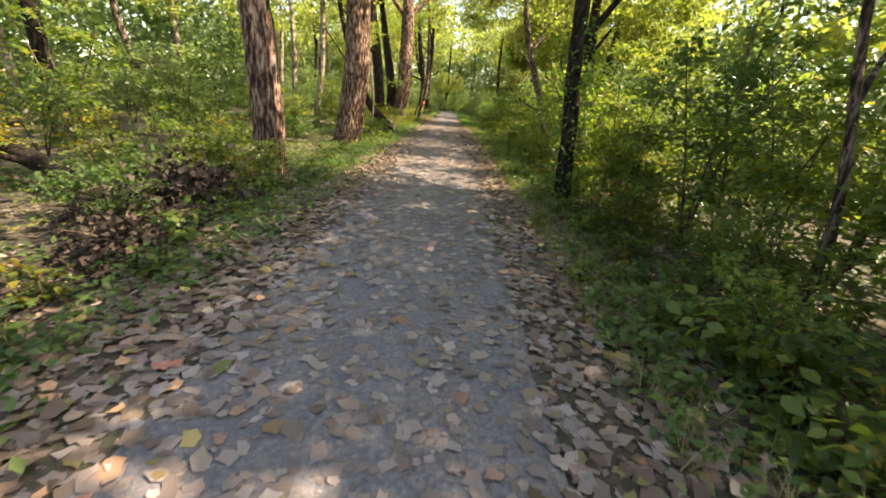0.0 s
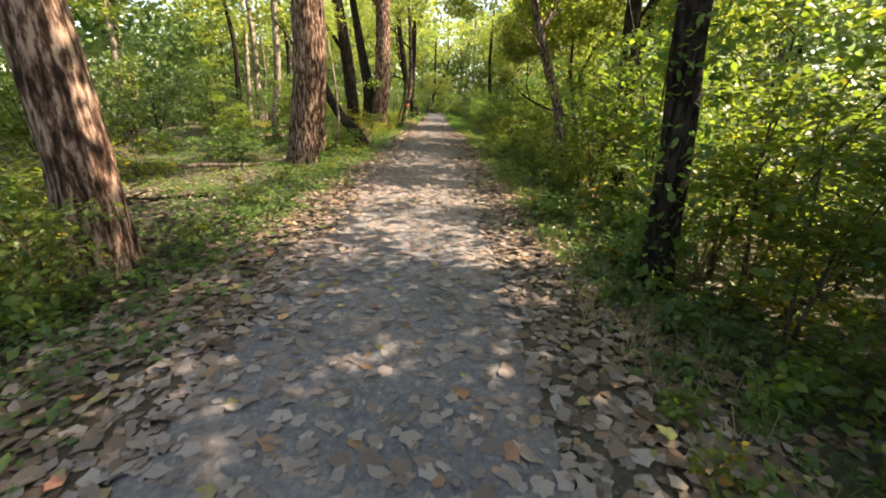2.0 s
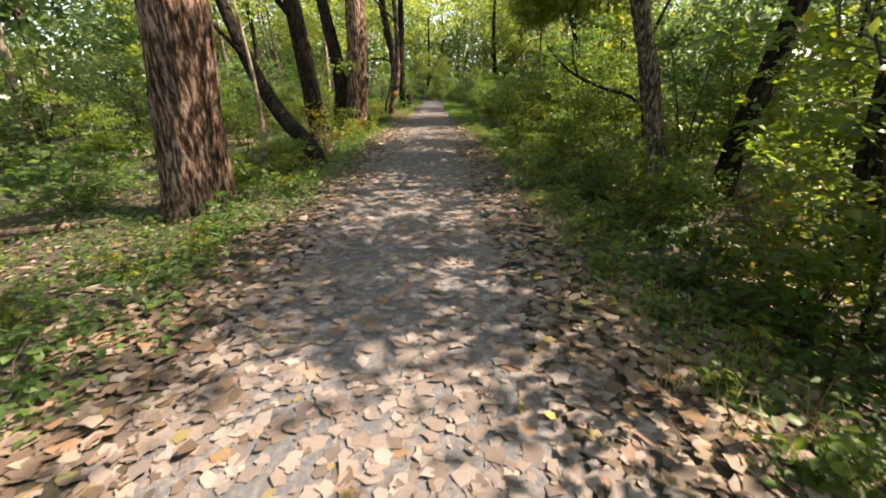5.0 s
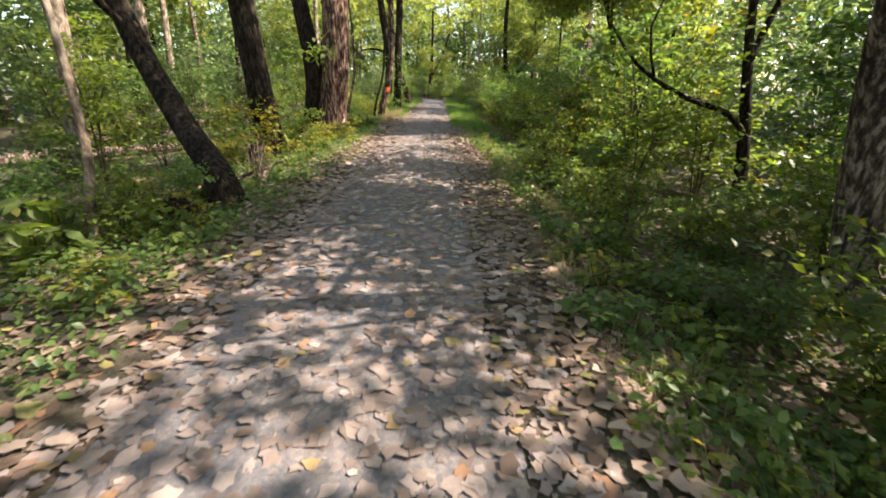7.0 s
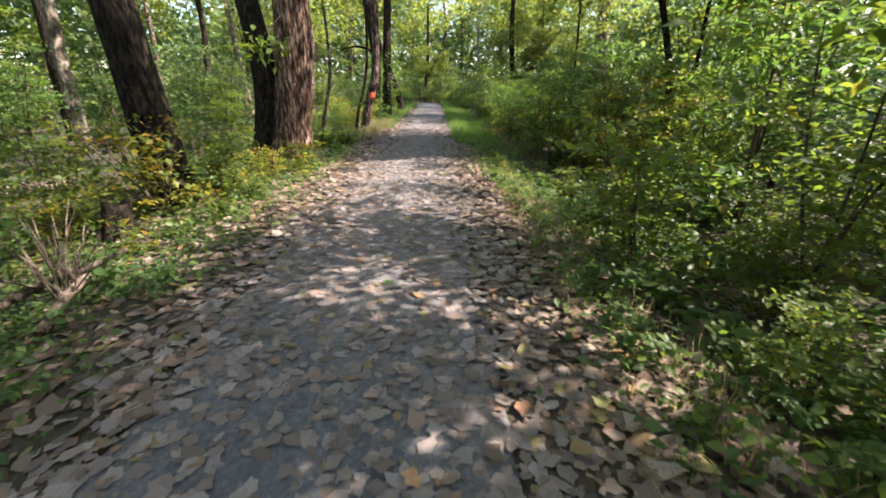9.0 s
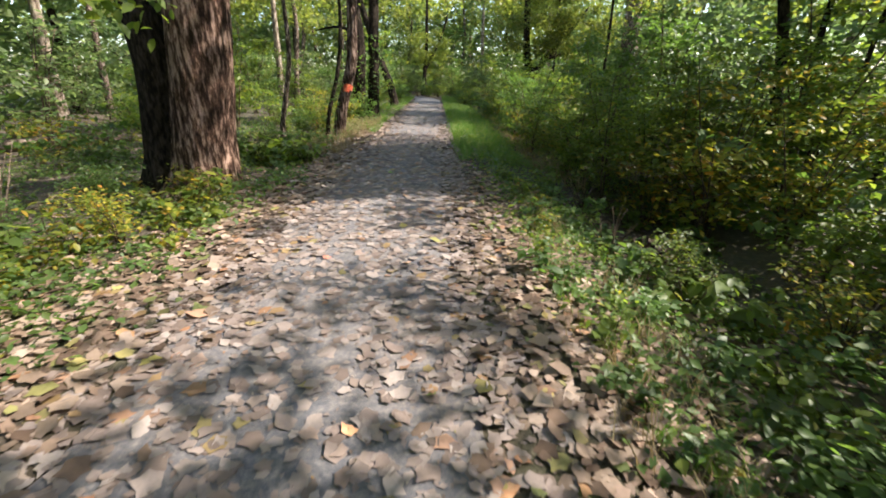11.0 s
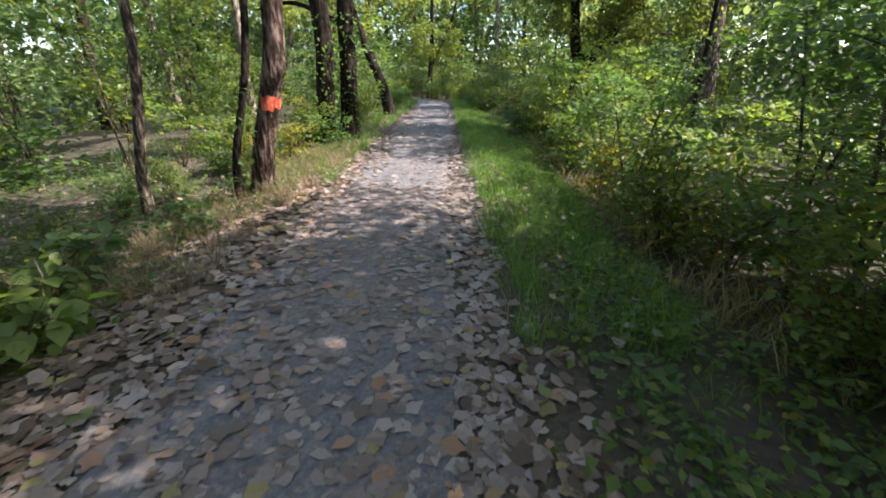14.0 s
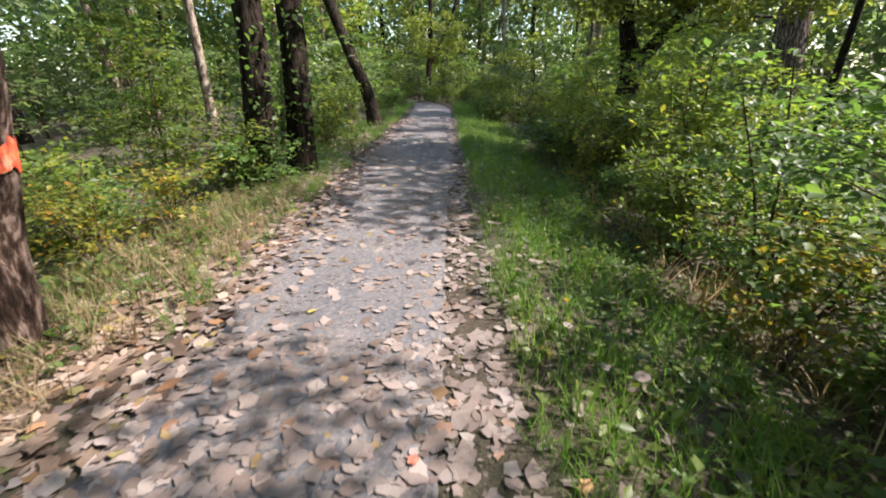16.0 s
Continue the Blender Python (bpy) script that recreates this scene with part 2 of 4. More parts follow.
LEAF_FALLEN = lobed(5, 5)
LEAF_CURLED = lobed(3, 6)
BLADE = ([(-0.012, 0, 0), (0.012, 0, 0), (0.009, 0.06, 0.5), (-0.009, 0.06, 0.5), (0, 0.32, 0.95)], [(0, 1, 2), (0, 2, 3), (3, 2, 4)])


def leaf_turns(n, size, spread=0.25, droop=0.5, gen=rng):
    """Random turns for n leaves: any heading, tilted about the level."""
    h = gen.uniform(0, 2 * np.pi, n)
    p = gen.normal(-0.15, droop, n)
    r = gen.normal(0, droop, n)
    s = size * (1 - spread + 2 * spread * gen.uniform(0, 1, n) ** 1.25)
    ch, sh, cp, sp, cr, sr = np.cos(h), np.sin(h), np.cos(p), np.sin(p), np.cos(r), np.sin(r)
    o, i = np.zeros(n), np.ones(n)
    rz = np.stack([np.stack([ch, -sh, o], 1), np.stack([sh, ch, o], 1), np.stack([o, o, i], 1)], 1)
    rx = np.stack([np.stack([i, o, o], 1), np.stack([o, cp, -sp], 1), np.stack([o, sp, cp], 1)], 1)
    ry = np.stack([np.stack([cr, o, sr], 1), np.stack([o, i, o], 1), np.stack([-sr, o, cr], 1)], 1)
    return rz @ rx @ ry * s[:, None, None]


def tube(bm, line, radii, sides=10, rough=0.0, flare=0.0, seed=0, gap=0.25):
    """A tapered, slightly uneven round stem along a smoothed line."""
    line = [Vector(p) for p in line]
    pts, rs = [], []
    for k in range(len(line) - 1):
        p0, p1, p2, p3 = line[max(k - 1, 0)], line[k], line[k + 1], line[min(k + 2, len(line) - 1)]
        steps = max(2, int((p2 - p1).length / gap))
        for j in range(steps + (k == len(line) - 2)):
            t = j / steps
            pts.append(0.5 * (2 * p1 + (p2 - p0) * t + (2 * p0 - 5 * p1 + 4 * p2 - p3) * t * t + (3 * p1 - p0 - 3 * p2 + p3) * t ** 3))
            rs.append(radii[k] * (1 - t) + radii[k + 1] * t)
    rings = []
    for k, (p, r) in enumerate(zip(pts, rs)):
        d = (pts[min(k + 1, len(pts) - 1)] - pts[max(k - 1, 0)]).normalized()
        a = d.orthogonal().normalized() if abs(d.z) < 0.5 else d.cross(Vector((0, 1, 0))).normalized()
        b = d.cross(a)
        low = math.exp(-max(p.z - pts[0].z, 0) * 4.0) * flare
        ring = []
        for j in range(sides):
            w = 2 * math.pi * j / sides
            n1 = noise.noise(Vector((math.cos(w) * 1.4, math.sin(w) * 1.4, p.z * 1.1 + seed * 7.3)))
            n2 = noise.noise(Vector((math.cos(w) * 5, math.sin(w) * 5, p.z * 2.5 + seed * 3.1)))
            if sides > 20:
                ridge = abs(noise.noise(Vector((math.cos(w) * r * 11, math.sin(w) * r * 11, p.z * 1.5 + seed))))
                n2 += 0.9 * (0.5 - 1.6 * ridge)
            rr = r * (1 + rough * (0.8 * n1 + 0.5 * n2) + low * (1 + 0.5 * math.sin(w * 5 + seed)))
            ring.append(bm.verts.new(p + (a * math.cos(w) + b * math.sin(w)) * rr))
        rings.append(ring)
    for q, s in zip(rings, rings[1:]):
        for j in range(sides):
            f = bm.faces.new((q[j], q[(j + 1) % sides], s[(j + 1) % sides], s[j]))
            f.smooth = True
    bm.faces.new(rings[-1])
    bm.faces.new(rings[0][::-1])
    return bm


def twig(bm, line, radii):
    """A thin three-sided twig."""
    rings = []
    for p, r in zip(line, radii):
        rings.append([bm.verts.new(p + Vector((math.cos(a) * r, math.sin(a) * r * 0.6, math.sin(a) * r * 0.8))) for a in (0, 2.094, 4.189)])
    for q, w in zip(rings, rings[1:]):
        for j in range(3):
            bm.faces.new((q[j], q[(j + 1) % 3], w[(j + 1) % 3], w[j]))


def stem(name, line, radii, mat, parent, sides=10, rough=0.0, flare=0.0, seed=0, label="", gap=0.25):
    return part(name, tube(bmesh.new(), line, radii, sides, rough, flare, seed, gap), mat, parent, label)


def clumped(gen, n, clumps, centre, radius, squash=0.7, hollow=0.35):
    """Places for n leaves, in uneven clumps about a centre, with gaps between them."""
    d = gen.normal(size=(clumps, 3))
    d /= np.linalg.norm(d, axis=1)[:, None]
    c = d * (radius * gen.uniform(hollow, 1.0, clumps) ** 0.6)[:, None] * np.array([1, 1, squash]) + np.array(centre)
    w = gen.uniform(0.4, 1.3, clumps)
    k = gen.choice(clumps, n, p=w / w.sum())
    return c[k] + gen.normal(size=(n, 3)) * (radius * 0.17 * w[k])[:, None] * np.array([1, 1, 0.45])


# ---- the ground and the path ----
def steps(near, far, fine, coarse):
    out, p, s = [near], near, fine
    while p < far:
        s = min(s * 1.12, coarse) if p > near else s
        p += s
        out.append(p)
    return out


xs = [-v for v in steps(9, 320, 0.5, 40)[::-1]] + list(np.arange(-8.6, 8.7, 0.3)) + steps(9, 320, 0.5, 40)
ys = [-v for v in steps(6, 320, 0.5, 40)[::-1]] + list(np.arange(-5.6, 63.7, 0.4)) + steps(64, 400, 0.5, 40)


def sunk(x, y):
    inside = np.abs(x - path_middle(y)) < path_half(y) - 0.1
    return ground_z(x, y) - 0.05 * inside


ground = tagged(part("ground", grid_mesh("ground", xs, ys, sunk), SOIL), "brown woodland soil and leaf mould beside the path", "ground", kind="structure")


def path_mesh():
    ys_ = np.arange(-30, 63, 0.12)
    v, f, n = [], [], 13
    for y in ys_:
        c, h = float(path_middle(y)), float(path_half(y))
        for k in range(n):
            u = k / (n - 1) * 2 - 1
            edge = 0.3 * noise.noise(Vector((y * 1.3, 5.0 * u, 0))) + 0.16 * noise.noise(Vector((y * 4.5, 9.0 * u, 3)))
            x = c + h * u + (edge if abs(u) > 0.9 else 0)
            z = 0.012 * (1 - u * u) - 0.045 * (abs(u) > 0.95) - 0.008 * math.exp(-((abs(u) - 0.42) / 0.16) ** 2)
            v.append((x, y, z + 0.004 * noise.noise(Vector((x * 2.5, y * 2.5, 0)))))
    for r in range(len(ys_) - 1):
        for k in range(n - 1):
            a = r * n + k
            f.append((a, a + 1, a + n + 1, a + n))
    me = bpy.data.meshes.new("path")
    me.from_pydata(v, [], f)
    me.polygons.foreach_set("use_smooth", np.ones(len(f), bool))
    return me


path = tagged(part("path", path_mesh(), GRAVEL), "level grey stone-dust woodland path strewn with leaves", "path", kind="structure")


# ---- trees ----
def crown_mesh(seed, n, clumps, radius, squash, size, shape=LEAF_PLAIN):
    g = np.random.default_rng(seed)
    return cloud("crown", shape, leaf_turns(n, size, 0.35, 0.55, g), clumped(g, n, clumps, (0, 0, 0), radius, squash))


CROWNS = [crown_mesh(100 + k, 1450, 26, 3.6, 0.7, 0.28) for k in range(4)]
COARSE = [crown_mesh(120 + k, 620, 26, 3.6, 0.7, 0.42) for k in range(2)]
# thick crown, mostly hung out of view as an added shade caster
DENSE = crown_mesh(110, 4200, 38, 3.6, 0.7, 0.28)
DENSE.materials.append(LEAF_CANOPY)
for me in CROWNS + COARSE:
    me.materials.append(LEAF_CANOPY)


def tree(label, line, radii, bark, limbs=(), crown=(), sides=18, rough=0.1, flare=0.35, seed=0, name="tree"):
    """A tree at the foot of its line; limbs are (line, radii); crowns are (x, y, z, size) in the world."""
    foot = Vector(line[0])
    foot.z = float(ground_z(foot.x, foot.y))
    t = thing(name, Matrix.Translation(foot), label, "tree")
    local = [Vector(p) - foot for p in line]
    local[0].z = -0.15
    stem("trunk", local, radii, bark, t, sides, rough, flare, seed, gap=0.14 if sides < 30 else 0.09)
    for k, (l, r) in enumerate(limbs):
        stem("limb", [Vector(p) - foot for p in l], r, bark, t, 8, 0.08, 0, seed + k)
    # a fifth value picks the thick crown, chiefly for added shade
    for k, (x, y, z, s, *dense) in enumerate(crown):
        c = part("crown", DENSE if dense else CROWNS[(seed + k) % 4], LEAF_CANOPY, t)
        c.matrix_basis = Matrix.Translation(Vector((x, y, z)) - foot) @ pose(0, 0, 0, 0, 0, (seed * 73 + k * 131) % 360) @ Matrix.Diagonal((s, s, s, 1))
    return t


tree("tall tree with thick flaky red-brown bark beside the path", [(-3.28, 7.3, 0), (-3.2, 7.3, 0.5), (-3.2, 7.32, 1.2), (-3.28, 7.35, 2.4), (-3.6, 7.6, 6), (-3.9, 8, 10)], [0.31, 0.27, 0.25, 0.24, 0.22, 0.12], BARK_RED,
     [([(-3.7, 7.9, 5.6), (-4.8, 7.4, 7.2), (-6, 7, 8)], [0.12, 0.08, 0.03]), ([(-3.6, 7.6, 5.4), (-2.3, 8.6, 6.2), (-0.9, 9.6, 6.7)], [0.1, 0.07, 0.03])], [(-5, 7.5, 9.5, 1.1), (-0.8, 9.7, 6.8, 0.6, True)], seed=1, sides=56)
tree("tall straight tree with reddish flaking bark", [(-3.7, 15.3, 0), (-3.5, 15.25, 1.2), (-3.3, 15.2, 3.0), (-3.3, 15.3, 7), (-3.5, 15.4, 11)], [0.47, 0.44, 0.41, 0.32, 0.13], BARK_RED,
     [([(-3.3, 15.3, 6.5), (-4.6, 15.6, 8), (-6, 16, 9)], [0.14, 0.09, 0.03]), ([(-3.3, 15.3, 6.2), (-2.0, 14.0, 6.8), (-0.7, 12.8, 7.2)], [0.1, 0.07, 0.03])], [(-5, 15.5, 10, 1.1), (-0.7, 12.8, 7.2, 0.65, True)], seed=2, sides=56)
tree("dark leaning tree with rough bark and an arched stem", [(-2.58, 18.05, 0), (-2.72, 18.17, 0.3), (-3.5, 18.85, 1.02), (-4.2, 19.3, 2.2), (-4.9, 19.6, 4.5), (-5.3, 19.8, 7)], [0.22, 0.19, 0.165, 0.15, 0.11, 0.05], BARK_DARK,
     [([(-4.1, 19.24, 2.05), (-4.7, 18.7, 3.0), (-5.3, 18.2, 3.9)], [0.06, 0.04, 0.015])], [(-5.2, 19, 7, 0.8)], seed=3)
tree("dark-barked tree leaning away from the path", [(-3.55, 22.3, 0), (-3.7, 22.3, 1.3), (-3.82, 22.3, 3.0), (-4.2, 22.4, 6), (-4.4, 22.5, 10)], [0.3, 0.26, 0.24, 0.2, 0.1], BARK_DARK,
     [([(-3.85, 22.3, 3.2), (-4.8, 22.6, 4.4), (-5.8, 22.8, 5.5)], [0.1, 0.07, 0.03]), ([(-4.1, 22.4, 5.6), (-1.4, 22.3, 6.8), (1.4, 22.3, 7.5)], [0.12, 0.08, 0.03])], [(-5.2, 22.5, 9.5, 1.1), (1.5, 22.3, 7.5, 0.5, True)], seed=4)
old_tree = tree("massive old tree with deeply ridged red-brown bark", [(-3.32, 26.6, 0), (-3.18, 26.6, 0.7), (-2.95, 26.6, 2.4), (-2.85, 26.7, 6), (-3.0, 27, 11)], [0.47, 0.42, 0.4, 0.33, 0.15], BARK_RED,
     [([(-2.8, 26.7, 5.5), (-4, 26.2, 7), (-5.5, 26, 8.2)], [0.18, 0.1, 0.04]), ([(-2.85, 26.7, 5.8), (-1.2, 27.2, 7.4), (0.3, 27.6, 8.9)], [0.16, 0.1, 0.04]), ([(-1.2, 27.2, 7.3), (0.2, 28.6, 7.4), (1.2, 29.9, 7.4)], [0.08, 0.06, 0.03])], [(-4.6, 26.5, 9.8, 1.1), (1.3, 30.0, 7.4, 0.6, True)], seed=5, sides=64)
tree("dark trunk grown close behind the old tree", [(-3.95, 26.65, 0), (-3.82, 26.65, 0.5), (-3.72, 26.65, 2.0), (-4.2, 26.9, 5), (-4.8, 27.2, 9)], [0.34, 0.31, 0.27, 0.2, 0.08], BARK_DARK, [], [(-6, 27.8, 8.5, 0.9)], seed=6)
blazed = tree("slender tree with an orange-red blaze painted round its trunk", [(-2.44, 31.95, 0), (-2.28, 31.95, 0.6), (-2.1, 31.95, 1.2), (-1.88, 31.95, 2.2), (-1.85, 32.2, 5), (-2.1, 32.4, 9)], [0.16, 0.146, 0.14, 0.132, 0.115, 0.06], BARK_BROWN,
              [([(-1.9, 32.1, 4.5), (-3, 32.3, 5.6), (-4, 32.5, 6.2)], [0.06, 0.04, 0.02])], [(-3.2, 32.5, 8.5, 0.95)], seed=7, flare=0.2, sides=40)
thin_tree = tree("thin stem hung with small leaves beside the blazed tree", [(-2.65, 31.7, 0), (-2.58, 31.7, 0.5), (-2.22, 31.7, 1.7), (-2.1, 31.8, 3), (-2.2, 32, 4.6)], [0.06, 0.055, 0.05, 0.04, 0.015], BARK_DARK, seed=8, sides=10, name="sapling")
tree("thin crooked pale-footed tree", [(-3.75, 31.35, 0), (-3.7, 31.33, 0.3), (-3.5, 31.3, 1.05), (-3.3, 31.3, 2.1), (-3.4, 31.5, 4), (-3.6, 31.6, 6)], [0.075, 0.065, 0.06, 0.055, 0.04, 0.015], BARK_GREY, [], [(-3.6, 31.6, 6.4, 0.5)], seed=9, sides=12)
ivy_tree = tree("dark ivy-clad trunk beside the path", [(-2.75, 36.5, 0), (-2.55, 36.5, 1.2), (-2.48, 36.5, 2.8), (-2.9, 36.7, 6), (-3.1, 37, 10)], [0.26, 0.22, 0.2, 0.16, 0.08], BARK_DARK, [], [(-4, 37, 9, 1.0)], seed=10)
pair_tree = tree("dark ivy-clad trunk of a pair", [(-2.25, 37.1, 0), (-2.1, 37.05, 1.3), (-2.02, 37, 2.9), (-1.9, 37.2, 6), (-2, 37.4, 10)], [0.25, 0.21, 0.19, 0.16, 0.08], BARK_DARK,
     [([(-2.05, 37, 2.6), (-3.2, 37.1, 3.1), (-4.2, 37.3, 3.0)], [0.07, 0.05, 0.02])], [(-1.5, 38, 9, 1.0)], seed=11)
tree("dark leaning trunk far along the path", [(-2.0, 44, 0), (-2.2, 44, 1.0), (-2.65, 44, 2.2), (-3.6, 44.2, 5), (-4, 44.4, 8)], [0.24, 0.2, 0.18, 0.14, 0.07], BARK_DARK, [], [(-4, 45, 7.5, 1.0)], seed=12)
tree("dark forked tree where the path bends", [(-0.85, 57.5, 0), (-0.75, 57.5, 1.6), (-0.6, 57.5, 3.5), (-0.5, 57.5, 8)], [0.2, 0.16, 0.14, 0.08], BARK_DARK,
     [([(-0.7, 57.5, 2.0), (0.5, 57.5, 4.2), (1.1, 57.5, 6)], [0.12, 0.09, 0.05])], [(0, 58.5, 8.5, 1.0), (-0.4, 57.0, 3.7, 0.5, True)], seed=13)
tree("pale slender trunk standing back in the woods", [(-6.45, 20.5, 0), (-6.38, 20.5, 0.8), (-6.1, 20.5, 2.6), (-6, 20.6, 6), (-6.1, 20.7, 9)], [0.16, 0.14, 0.125, 0.1, 0.05], BARK_PALE, [], [(-6.3, 21, 9, 0.9)], seed=14, sides=12)
tree("dark sapling with a thin leaning stem", [(3.33, 3.2, 0), (3.3, 3.2, 0.6), (3.2, 3.2, 1.25), (2.9, 3.2, 2.4), (2.7, 3.3, 4), (2.8, 3.5, 6)], [0.05, 0.042, 0.038, 0.034, 0.026, 0.012], BARK_BROWN,
     [([(3.1, 3.2, 1.7), (3.6, 3.6, 2.2), (4.2, 3.9, 2.4)], [0.03, 0.02, 0.008]), ([(2.7, 3.3, 3.8), (3.2, 3.5, 4.1), (3.9, 3.8, 4.3)], [0.022, 0.016, 0.008]), ([(2.7, 3.3, 3.9), (2.9, 3.1, 4.2), (3.1, 2.8, 4.5)], [0.02, 0.014, 0.008])], [(2.9, 3.6, 5.6, 0.45), (3.9, 3.8, 4.3, 0.42, True), (3.1, 2.8, 4.5, 0.36, True)], seed=15, sides=12)
leafy_tree = tree("leafy tree with a dark furrowed trunk on the bank", [(2.1, 7.1, -0.1), (2.03, 7.1, 1.2), (1.93, 7.1, 2.5), (1.95, 7.2, 5), (2.3, 7.4, 9)], [0.155, 0.13, 0.12, 0.105, 0.06], BARK_DARK,
     [([(2.0, 7.05, 2.5), (2.9, 7.5, 3.6), (3.8, 7.8, 4.4)], [0.06, 0.045, 0.02]), ([(2.0, 7.2, 4.8), (3.4, 6.7, 5.8), (4.7, 6.3, 6.5)], [0.06, 0.045, 0.02]), ([(2.0, 7.2, 4.6), (3.6, 8.2, 5.6), (5.4, 9.2, 6.2)], [0.06, 0.045, 0.02])], [(3.6, 7.6, 8, 1.0), (5.8, 9.0, 6.2, 0.34), (4.7, 6.3, 6.5, 0.42), (3.4, 6.5, 6.2, 0.45, True), (3.6, 6.7, 4.3, 0.3, True)], seed=16, flare=0.2)
tree("dark upright trunk among saplings", [(4.15, 12.7, -0.5), (4.0, 12.65, 0.6), (3.9, 12.65, 1.65), (3.8, 12.7, 3.2), (3.8, 12.8, 5), (3.9, 12.9, 8)], [0.2, 0.175, 0.165, 0.15, 0.11, 0.05], BARK_DARK, [([(3.82, 12.7, 2.9), (4.5, 13.0, 3.8), (5.3, 13.2, 4.4)], [0.05, 0.035, 0.015])], [(5.2, 12.1, 7.4, 0.5), (5.0, 12.6, 4.9, 0.5, True), (6.0, 14.2, 4.4, 0.42, True)], seed=18, sides=14, flare=0.15)
tree("reddish-brown trunk leaning toward the path", [(3.72, 15.75, -0.45), (3.64, 15.78, 0.2), (3.52, 15.82, 0.77), (3.26, 15.75, 1.67), (2.9, 15.5, 2.4), (2.3, 15.3, 4.2), (2.0, 15.2, 7)], [0.17, 0.15, 0.145, 0.135, 0.12, 0.09, 0.04], BARK_GREY,
     [([(2.6, 15.4, 3.3), (3.2, 15.7, 4.2), (3.9, 15.9, 5.0)], [0.05, 0.035, 0.015]), ([(2.6, 15.4, 3.3), (3.3, 16.4, 3.9), (3.9, 17.3, 4.4)], [0.045, 0.03, 0.012]), ([(3.0, 15.55, 2.2), (2.5, 15.1, 2.9), (1.9, 14.8, 3.4)], [0.035, 0.025, 0.01])], [(2.4, 15.4, 7.2, 0.42), (4.0, 16.2, 4.5, 0.42), (4.0, 17.4, 4.4, 0.46, True)], seed=19, sides=16, flare=0.15)
fork_tree = tree("forked understorey tree with a long arching bough", [(5.25, 19.4, -0.4), (5.2, 19.4, 0.1), (5.05, 19.4, 0.85), (4.8, 19.4, 1.9), (4.65, 19.4, 2.8), (4.6, 19.5, 5)], [0.12, 0.1, 0.085, 0.065, 0.055, 0.02], BARK_DARK,
     [([(5.08, 19.4, 0.75), (4.6, 19.2, 1.1), (3.66, 19, 1.38), (2.9, 18.8, 1.75), (2.4, 18.6, 2.2)], [0.052, 0.045, 0.038, 0.026, 0.013]),
      ([(4.82, 19.4, 1.8), (5.1, 19.5, 2.6), (5.6, 19.6, 3.6)], [0.055, 0.045, 0.02]),
      ([(4.65, 19.5, 4.4), (4.9, 20.8, 5.3), (5.3, 22.3, 5.9)], [0.04, 0.03, 0.01]), ([(4.63, 19.5, 4.6), (4.0, 18.9, 5.4), (3.3, 18.3, 6.1), (1.5, 18.6, 6.4)], [0.04, 0.032, 0.024, 0.01]),
      ([(3.2, 18.87, 1.6), (3.0, 18.8, 2.2), (3.3, 18.8, 2.9)], [0.022, 0.016, 0.006])], [(4.8, 19.6, 5.4, 0.6), (5.3, 22.3, 5.9, 0.4), (4.1, 19.6, 4.4, 0.46, True), (3.2, 18.2, 6.2, 0.5, True), (1.4, 18.6, 6.4, 0.5, True)], seed=20, sides=12, flare=0.2)
tree("dark forked tree above the grassy verge", [(4.2, 39.4, -0.3), (4.25, 39.45, 0.7), (4.35, 39.5, 1.6), (4.1, 39.5, 2.6), (4.0, 39.6, 5), (4.2, 39.8, 9)], [0.25, 0.22, 0.21, 0.14, 0.11, 0.05], BARK_DARK,
     [([(4.33, 39.5, 1.5), (4.8, 39.5, 2.1), (5.5, 39.5, 2.9), (6.6, 39.7, 4.2)], [0.15, 0.14, 0.11, 0.04]),
      ([(4.9, 39.5, 2.2), (6.0, 39.4, 2.5), (7.2, 39.3, 2.5)], [0.07, 0.05, 0.015])], [(4.8, 39.6, 8, 0.95), (4.4, 38.9, 3.3, 0.42, True), (5.9, 38.6, 3.2, 0.4, True)], seed=21)
tree("dark leaning trunk deep in shade beside the bank", [(4.75, 15.7, -0.4), (4.85, 15.7, 0.6), (5.1, 15.7, 1.6), (5.5, 15.8, 3.5), (5.8, 15.9, 7)], [0.19, 0.165, 0.15, 0.12, 0.05], BARK_DARK, [], [(6.4, 16.1, 7.4, 0.8), (5.2, 16.2, 4.0, 0.42, True)], seed=23, sides=12)
tree("broad grey trunk rising behind the thicket", [(9.95, 42.5, -0.5), (9.9, 42.5, 0.9), (9.72, 42.5, 3.2), (9.6, 42.6, 7), (9.8, 42.8, 13)], [0.46, 0.41, 0.38, 0.32, 0.2], BARK_GREY, [], [(12, 45, 12, 1.3)], seed=22)

bm = bmesh.new()
for r in range(9):
    for k in range(22):
        a = radians(-108 + 165 * k / 21)
        z = 1.1 + 0.17 * r / 8 + ((0.07 if r == 0 else 0.03) * noise.noise(Vector((k * 0.37, r, 2))) if r in (0, 8) else 0)
        cx = -2.22 + (z - 0.6) * 0.2
        rr = 0.154 + 0.004 * noise.noise(Vector((k, r * 0.6, 5)))
        bm.verts.new((cx + 2.44 + rr * math.cos(a), 0.0 + rr * math.sin(a), z))
bm.verts.ensure_lookup_table()
for r in range(8):
    for k in range(21):
        a = r * 22 + k
        bm.faces.new([bm.verts[i] for i in (a, a + 1, a + 23, a + 22)]).smooth = True
paint = part("blaze", bm, PAINT, blazed, "weathered orange-red paint band")
paint.location.z = -float(ground_z(-2.44, 31.95))

